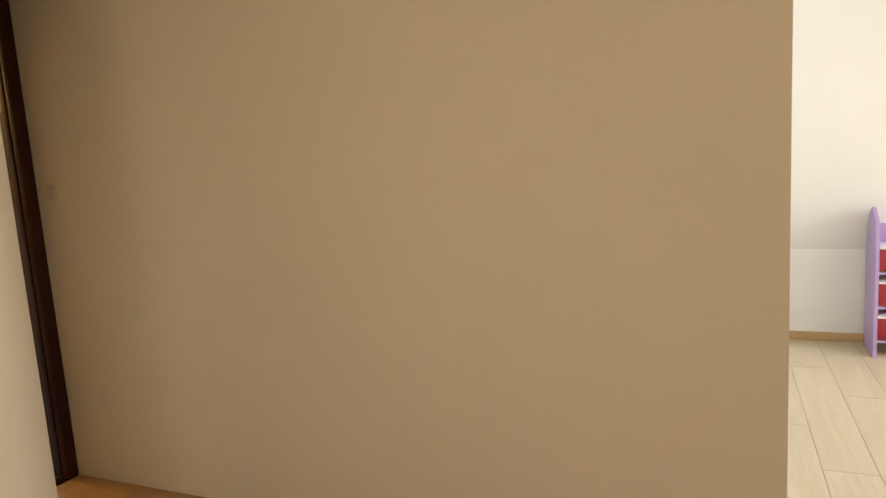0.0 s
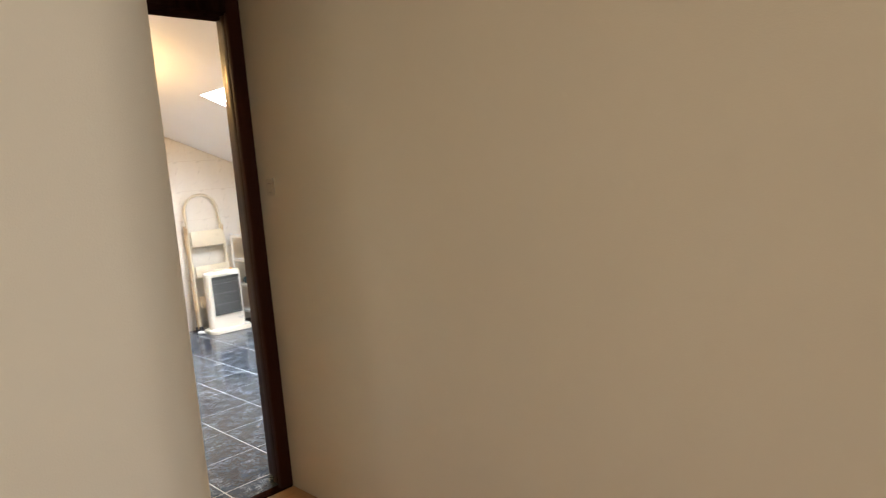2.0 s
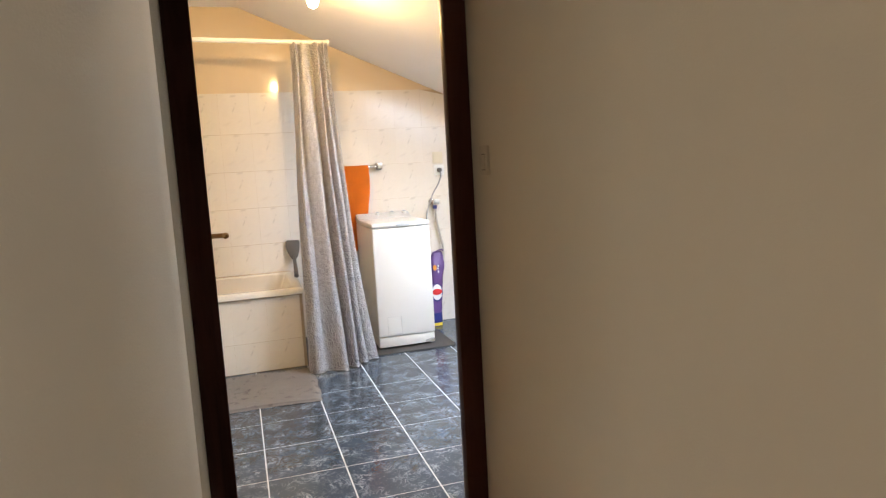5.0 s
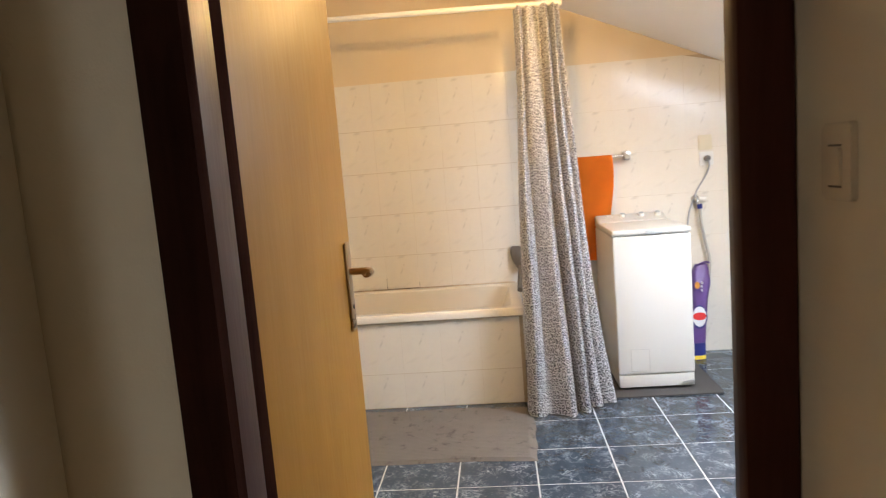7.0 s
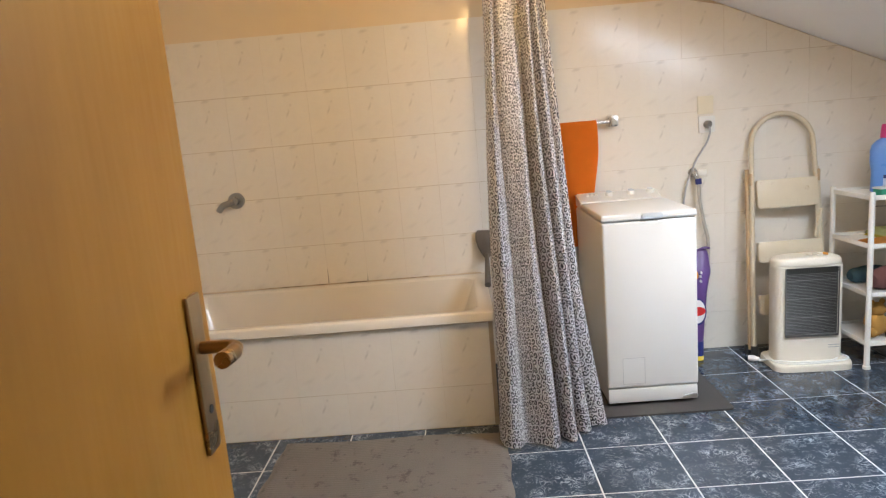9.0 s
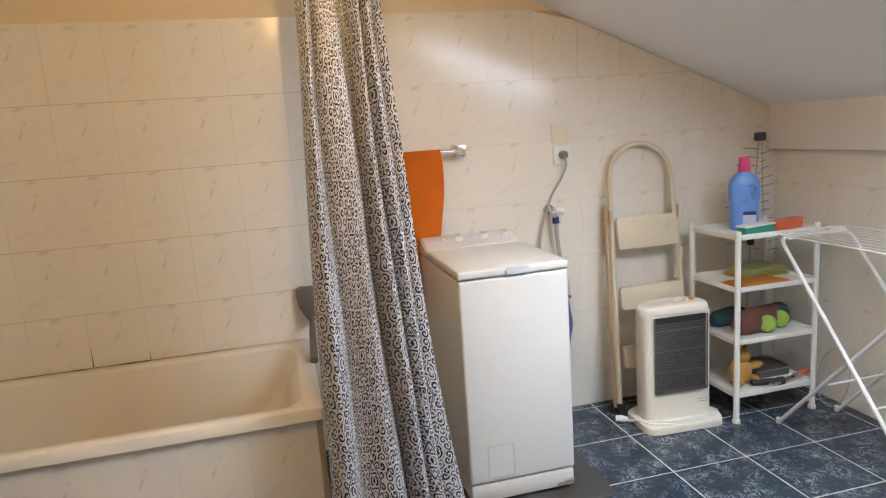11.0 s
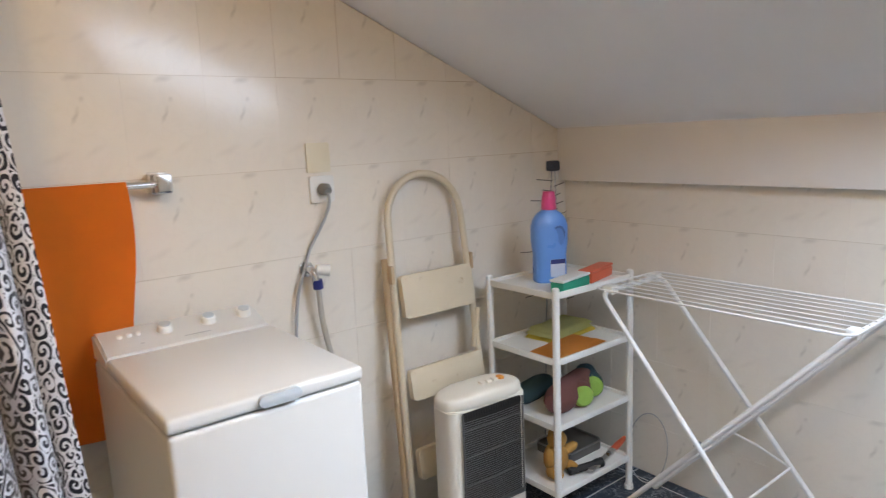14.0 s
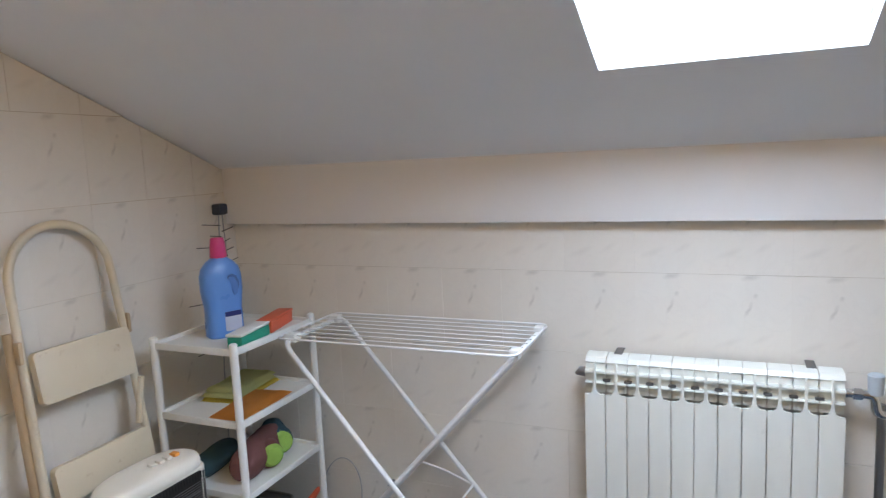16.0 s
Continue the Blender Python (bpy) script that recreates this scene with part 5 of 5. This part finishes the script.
def radiator():
    n, w = 11, 0.0615
    t = thing("radiator", 2.24, -0.683, 0.0, "white aluminium column radiator on the tiled wall", "radiator")
    z0, z1 = 0.150, 0.755
    for j in range(n):
        y1 = -w * j
        y0 = y1 - w + 0.0022
        yc = (y0 + y1) / 2
        zt = z1 - 0.108
        half = [(y1, zt - 0.003), (y1 - 0.003, zt), (yc + 0.016, zt), (yc + 0.010, zt + 0.004), (yc + 0.0055, zt + 0.012), (yc + 0.004, zt + 0.026), (yc + 0.0035, z1 - 0.014)]
        line = [(y0, z0 + 0.03), (y1, z0 + 0.03)] + half + [(2 * yc - y, z) for y, z in half[::-1]]
        bm = slab(line, 0, 0.006)
        bmesh.ops.transform(bm, matrix=Matrix(((0, 0, -1, -0.034), (1, 0, 0, 0), (0, 1, 0, 0), (0, 0, 0, 1))), verts=bm.verts)
        bmesh.ops.bevel(bm, geom=[e for e in bm.edges if all(v.co.x < -0.0395 for v in e.verts)], offset=0.0012, segments=2, affect="EDGES")
        s = part("section", bm, "radiator", t)
        # rear web and waterway
        part("waterway", tube([(0.010, yc, z0 + 0.04), (0.010, yc, z1 - 0.03)], 0.016, 10), "radiator", s)
        part("fin", box(-0.034, yc - 0.0016, z0 + 0.03, 0.045, yc + 0.0016, z1 - 0.012, 0.001), "radiator", s)
        # open top: curved cap and two louvres
        cap = [(-0.020, z1 - 0.016), (-0.010, z1 - 0.004), (0.010, z1), (0.045, z1), (0.045, z1 - 0.006), (0.012, z1 - 0.006), (-0.008, z1 - 0.011), (-0.016, z1 - 0.020)]
        bm = slab(cap, 0, y1 - y0)
        bmesh.ops.transform(bm, matrix=Matrix(((1, 0, 0, 0), (0, 0, 1, y0), (0, 1, 0, 0), (0, 0, 0, 1))), verts=bm.verts)
        part("cap", bm, "radiator", s)
        part("louvre", box(-0.0335, y0, z1 - 0.047, 0.010, y1, z1 - 0.039, 0.002), "radiator", s)
        part("louvre", box(-0.0335, y0, z1 - 0.079, 0.004, y1, z1 - 0.074, 0.002), "radiator", s)
        tongue = slab(rounded(y0 + 0.001, z1 - 0.108, y1 - 0.001, z1 - 0.020, 0.004), 0, 0.004)
        bmesh.ops.transform(tongue, matrix=Matrix(((0, 0, -1, -0.012), (1, 0, 0, 0), (0, 1, 0, 0), (0, 0, 0, 1))), verts=tongue.verts)
        part("back_web", tongue, "radiator", s)
        # dark block put in as the shade of the gap beside the previous section
        if j:
            part("slot", box(-0.028, y1 - 0.012, z1 - 0.0725, -0.016, y1 + 0.010, z1 - 0.065, 0.003), "grille", s, "dark block for the shade between two sections")
    part("header", tube([(0.012, 0.004, z1 - 0.058), (0.012, -w * n, z1 - 0.058)], 0.021, 12), "radiator", t)
    part("header", tube([(0.012, 0.004, z0 + 0.055), (0.012, -w * n, z0 + 0.055)], 0.021, 12), "radiator", t)
    part("bleed_plug", tube([(0.012, 0.0, z1 - 0.058), (0.012, 0.022, z1 - 0.058), (0.012, 0.036, z1 - 0.066)], [0.017, 0.015, 0.005], 12), "steel", t)
    for y in (-0.09, -0.60):
        part("wall_bracket", box(0.02, y - 0.012, z1 + 0.0005, 0.088, y + 0.012, z1 + 0.0025), "grille", t)
        part("wall_bracket", box(0.046, y - 0.012, z1 - 0.10, 0.088, y + 0.012, z1 + 0.0005), "radiator", t)
    v = part("valve", tube(bent([(0.012, -w * n - 0.001, z1 - 0.058), (0.012, -w * n - 0.070, z1 - 0.058), (0.012, -w * n - 0.072, z1 - 0.105), (0.030, -w * n - 0.100, z1 - 0.120), (0.088, -w * n - 0.11, z1 - 0.120)], 0.02), 0.012, 12), "chrome", t, "chrome radiator valve")
    part("valve_nut", tube([(0.012, -w * n - 0.018, z1 - 0.058), (0.012, -w * n - 0.040, z1 - 0.058)], 0.017, 6), "chrome", v)
    part("valve_cap", tube([(0.012, -w * n - 0.070, z1 - 0.055), (0.012, -w * n - 0.070, z1 - 0.004), (0.012, -w * n - 0.070, z1)], [0.018, 0.020, 0.015], 16), "handle_grey", v, "silver-grey valve cap")


radiator()


def pipe():
    t = thing("heating_pipe", XR - 0.025, -1.455, 0.0, "dark vertical heating pipe beside the radiator", "pipe")
    part("riser", tube([(0, 0, 0.0), (0, 0, 0.655)], 0.011, 12), "steel", t)


pipe()


def ceiling_spot():
    zc = SZ + SLOPE * (SX - 0.10)
    t = thing("ceiling_spot", 0.10, -0.93, zc, "small brass ceiling lamp with a bare warm bulb", "ceiling lamp")
    part("rosette", lathe([(0.045, 0.03), (0.046, -0.008), (0.036, -0.020), (0.012, -0.024)], 20), "bronze", t)
    part("stem", tube([(0, 0, -0.020), (0.0, 0.0, -0.110)], 0.006, 8), "bronze", t)
    part("socket", tube([(0, 0, -0.095), (0, 0, -0.150)], [0.016, 0.020], 14), "bronze", t)
    part("bulb", lathe([(0.010, -0.148), (0.020, -0.165), (0.029, -0.190), (0.030, -0.210), (0.022, -0.232), (0.006, -0.241)], 18), "bulb", t, "glowing warm bulb")


ceiling_spot()


def light_switch():
    t = thing("light_switch", HALL_R, -2.872, 1.258, "cream double light switch beside the door frame", "light switch")
    m = Matrix(((0, 0, -1, 0), (-1, 0, 0, 0), (0, 1, 0, 0), (0, 0, 0, 1)))
    part("plate", slab(rounded(-0.024, -0.034, 0.026, 0.034, 0.005), 0, 0.006, 0.003, m=m), "switch", t)
    rocker = part("rocker", slab(rounded(-0.012, -0.020, 0.012, 0.012, 0.003), 0.006, 0.0085, 0.0015, m=m), "switch", t)
    for z in (-0.0225, 0.0135):
        part("slot", slab(rounded(-0.011, z, 0.011, z + 0.0018, 0.0006, 2), 0.0055, 0.0066, m=m), "dark_grey", rocker)


light_switch()


def toy_rack():
    t = thing("toy_rack", 2.745, -6.545, 0.0, "lilac toy rack with red bins in the bright room", "toy rack")
    for y in (0.29, -0.31):
        side = [(-0.13, 0.0), (0.13, 0.0), (0.13, 0.60), (0.10, 0.80), (0.0, 0.86), (-0.10, 0.80), (-0.13, 0.60)]
        bm = slab(side, 0, 0.02, 0.004)
        bmesh.ops.transform(bm, matrix=Matrix(((1, 0, 0, 0), (0, 0, 1, y), (0, 1, 0, 0), (0, 0, 0, 1))), verts=bm.verts)
        part("side_panel", bm, "lilac", t)
    part("back_panel", box(0.105, -0.29, 0.55, 0.12, 0.29, 0.80, 0.004), "lilac", t)
    for z in (0.10, 0.30, 0.50):
        b = part("bin", box(-0.10, -0.285, z, 0.10, 0.285, z + 0.13, 0.012), "red_bin", t)
        part("bin_rim", box(-0.115, -0.286, z + 0.13, 0.105, 0.286, z + 0.142, 0.004), "white_print", b)
        part("rod", tube([(-0.09, -0.295, z - 0.012), (-0.09, 0.295, z - 0.012)], 0.008, 8), "lilac", t)


toy_rack()


# ---- tiles and boards, piece by piece ----
def tile_mesh(name, w, h, t, material):
    bm = box(-w / 2, -t, -h / 2, w / 2, 0, h / 2)
    bmesh.ops.bevel(bm, geom=[e for e in bm.edges if all(abs(v.co.y + t) < 1e-6 for v in e.verts)], offset=0.0002, segments=1, affect="EDGES")
    return finish(name, bm, material, smooth=False)


TW, TH, GAP = 0.212, 0.267, 0.0018
TILE_TOP = 1.829


def tile_wall(parent, u0, u1, zs, th, ztop, place, phase, wide=-9.0):
    """Wall tiles between u0 and u1; ztop(u) limits the height, place(u, z) gives the pose."""
    full = {}
    k0 = math.floor((u0 - phase) / TW)
    for k in range(k0, math.ceil((u1 - phase) / TW)):
        a, b = max(u0, phase + k * TW), min(u1, phase + (k + 1) * TW)
        for z in zs:
            c, d = max(0.0, z), z + th if z + th < TILE_TOP - 0.06 else TILE_TOP
            ta, tb = min(d, ztop(a)), min(d, ztop(b))
            if b - a < 0.02 or d - c < 0.02 or ta - c < 0.01:
                continue
            if tb < d - 0.001:
                # cut along the slope
                g, zz = GAP / 2, lambda u: min(d, ztop(u)) - GAP / 2
                line = [(a + g, c + g), (b - g, c + g), (b - g, zz(b))] if tb > c + 0.004 else [(a + g, c + g), (min(b - g, a + (ta - c) / SLOPE), c + g)]
                if ta >= d - 0.001:
                    line.append((a + (ztop(a) - d) / SLOPE, d - g))
                line.append((a + g, zz(a)))
                uc, zc = (a + b) / 2, (c + d) / 2
                bm = slab([(x - uc, y - zc) for x, y in line], 0, 0.0075, m=TO_WALL)
                ob = new("tile", finish("tile", bm, "tile", smooth=False))
                ob.parent = parent
                ob.matrix_basis = place(uc, zc)
                continue
            gap = 0.0020 if a < wide else 0.0008
            key = (round(b - a, 3), round(d - c, 3), gap)
            if key not in full:
                full[key] = tile_mesh("tile", b - a - (0.0006 if a < wide else 0.0), d - c - gap, 0.0075, "tile")
            ob = new("tile", full[key])
            ob.parent = parent
            ob.matrix_basis = place((a + b) / 2, (c + d) / 2) @ pose(0, 0.0003 * math.sin(k * 3.7 + z * 19), 0, 0.26 * math.sin(k * 12.9 + z * 78.2), 0, 0.25 * math.sin(k * 7.3 + z * 41.7 + 2))


zs = [0.7385 - 3 * TH + TH * j for j in range(7)]
ZR, THR = [0.7305 - 3 * 0.263 + 0.263 * j for j in range(5)], 0.263      # rows of the low wall
# grout beds, a little behind the tile faces
solid("trim_grout_back", extruded([(XL, 0), (XR, 0), (XR, SZ - 0.03), (SX, SZ - 0.004), (SX - (1.826 - SZ) / SLOPE - 0.004, 1.826), (XL, 1.826)], YB - 0.0068, YB - 0.0005), "wall_grout", "tan grout of the tiled back wall", "grout")
tile_wall(wall_back, XL, XR, zs, TH, lambda u: min(1.829, SZ + SLOPE * (SX - u) - 0.003), lambda u, z: pose(u, YB - 0.0012, z), 0.0135, 0.2)
tile_wall(wall_right, -YB + 0.01, -YD, ZR, THR, lambda u: 9.0, lambda u, z: pose(XR + 0.0055, -u, z, 0, 0, -90), -YB + 0.03)
tile_wall(wall_left, YD, YB - 0.01, zs, TH, lambda u: 9.0, lambda u, z: pose(XL - 0.0055, u, z, 0, 0, 90), YB - 0.01)
# tub front, two rows
for k in range(8):
    a = XL + 0.002 + (0.0 if k == 0 else 0.098 + TW * (k - 1))
    b = XL + 0.002 + 0.098 + TW * k
    b = min(b, XL + 1.603)
    if b - a < 0.02:
        continue
    for c, d in ((0.002, 0.192), (0.192, 0.472)):
        ob = new("tile", tile_mesh("tile", b - a - 0.0004, d - c - GAP, 0.006, "tile"))
        ob.parent = tub
        ob.matrix_basis = pose((a + b) / 2 - XL, 0.0247, (c + d) / 2)
for c, d in ((0.002, 0.192), (0.192, 0.472)):
    for k in range(4):
        a, b = 0.062 + 0.177 * k, 0.062 + 0.177 * (k + 1)
        ob = new("tile", tile_mesh("tile", b - a - GAP, d - c - GAP, 0.006, "tile"))
        ob.parent = tub
        ob.matrix_basis = pose(1.5985, (a + b) / 2, (c + d) / 2, 0, 0, 90)

# floor tiles
FT, FG = 0.325, 0.0058
cache = {}
for i in range(-6, 9):
    for j in range(-3, 9):
        a, b = max(XL, FT * i), min(XR, FT * (i + 1))
        c, d = max(YO + 0.02, -FT * (j + 1)), min(YB, -FT * j)
        if b - a < 0.01 or d - c < 0.01:
            continue
        key = (round(b - a, 3), round(d - c, 3))
        if key not in cache:
            bm = box(-(b - a - FG) / 2, -(d - c - FG) / 2, -0.008, (b - a - FG) / 2, (d - c - FG) / 2, 0)
            bmesh.ops.bevel(bm, geom=[e for e in bm.edges if all(abs(v.co.z) < 1e-6 for v in e.verts)], offset=0.0015, segments=1, affect="EDGES")
            cache[key] = finish("floor_tile", bm, "floor_tile", smooth=False)
        ob = new("floor_tile", cache[key])
        ob.parent = floor
        ob.matrix_basis = pose((a + b) / 2, (c + d) / 2, 0.0003 * math.sin(i * 5.1 + j * 2.3))

# laminate boards, lengthwise along x
boards = {}


def lay(parent, material, xa, xb, ya, yb):
    for j in range(int((yb - ya) / 0.195) + 1):
        d = yb - 0.195 * j
        c = max(ya, d - 0.195)
        start = xa - (0.43 * j) % 1.283
        while start < xb:
            a, b = max(xa, start), min(xb, start + 1.283)
            start += 1.283
            if b - a < 0.03 or d - c < 0.03:
                continue
            key = (material, round(b - a, 3), round(d - c, 3))
            if key not in boards:
                bm = box(-(b - a) / 2 + 0.0008, -(d - c) / 2 + 0.0008, -0.008, (b - a) / 2 - 0.0008, (d - c) / 2 - 0.0008, 0)
                bmesh.ops.bevel(bm, geom=[e for e in bm.edges if all(abs(v.co.z) < 1e-6 for v in e.verts)], offset=0.0010, segments=1, affect="EDGES")
                boards[key] = finish("board", bm, material, smooth=False)
            ob = new("board", boards[key])
            ob.parent = parent
            ob.matrix_basis = pose((a + b) / 2, (c + d) / 2, 0.0)


lay(floor_hall, "laminate", -0.70, 0.216, NICHE_Y + 0.005, YO - 0.031)
lay(floor_hall, "laminate", -3.59, 0.216, -8.09, NICHE_Y)
lay(floor_room, "pale_laminate", 0.242, RX - 0.002, -9.15, HALL_END - 0.002)
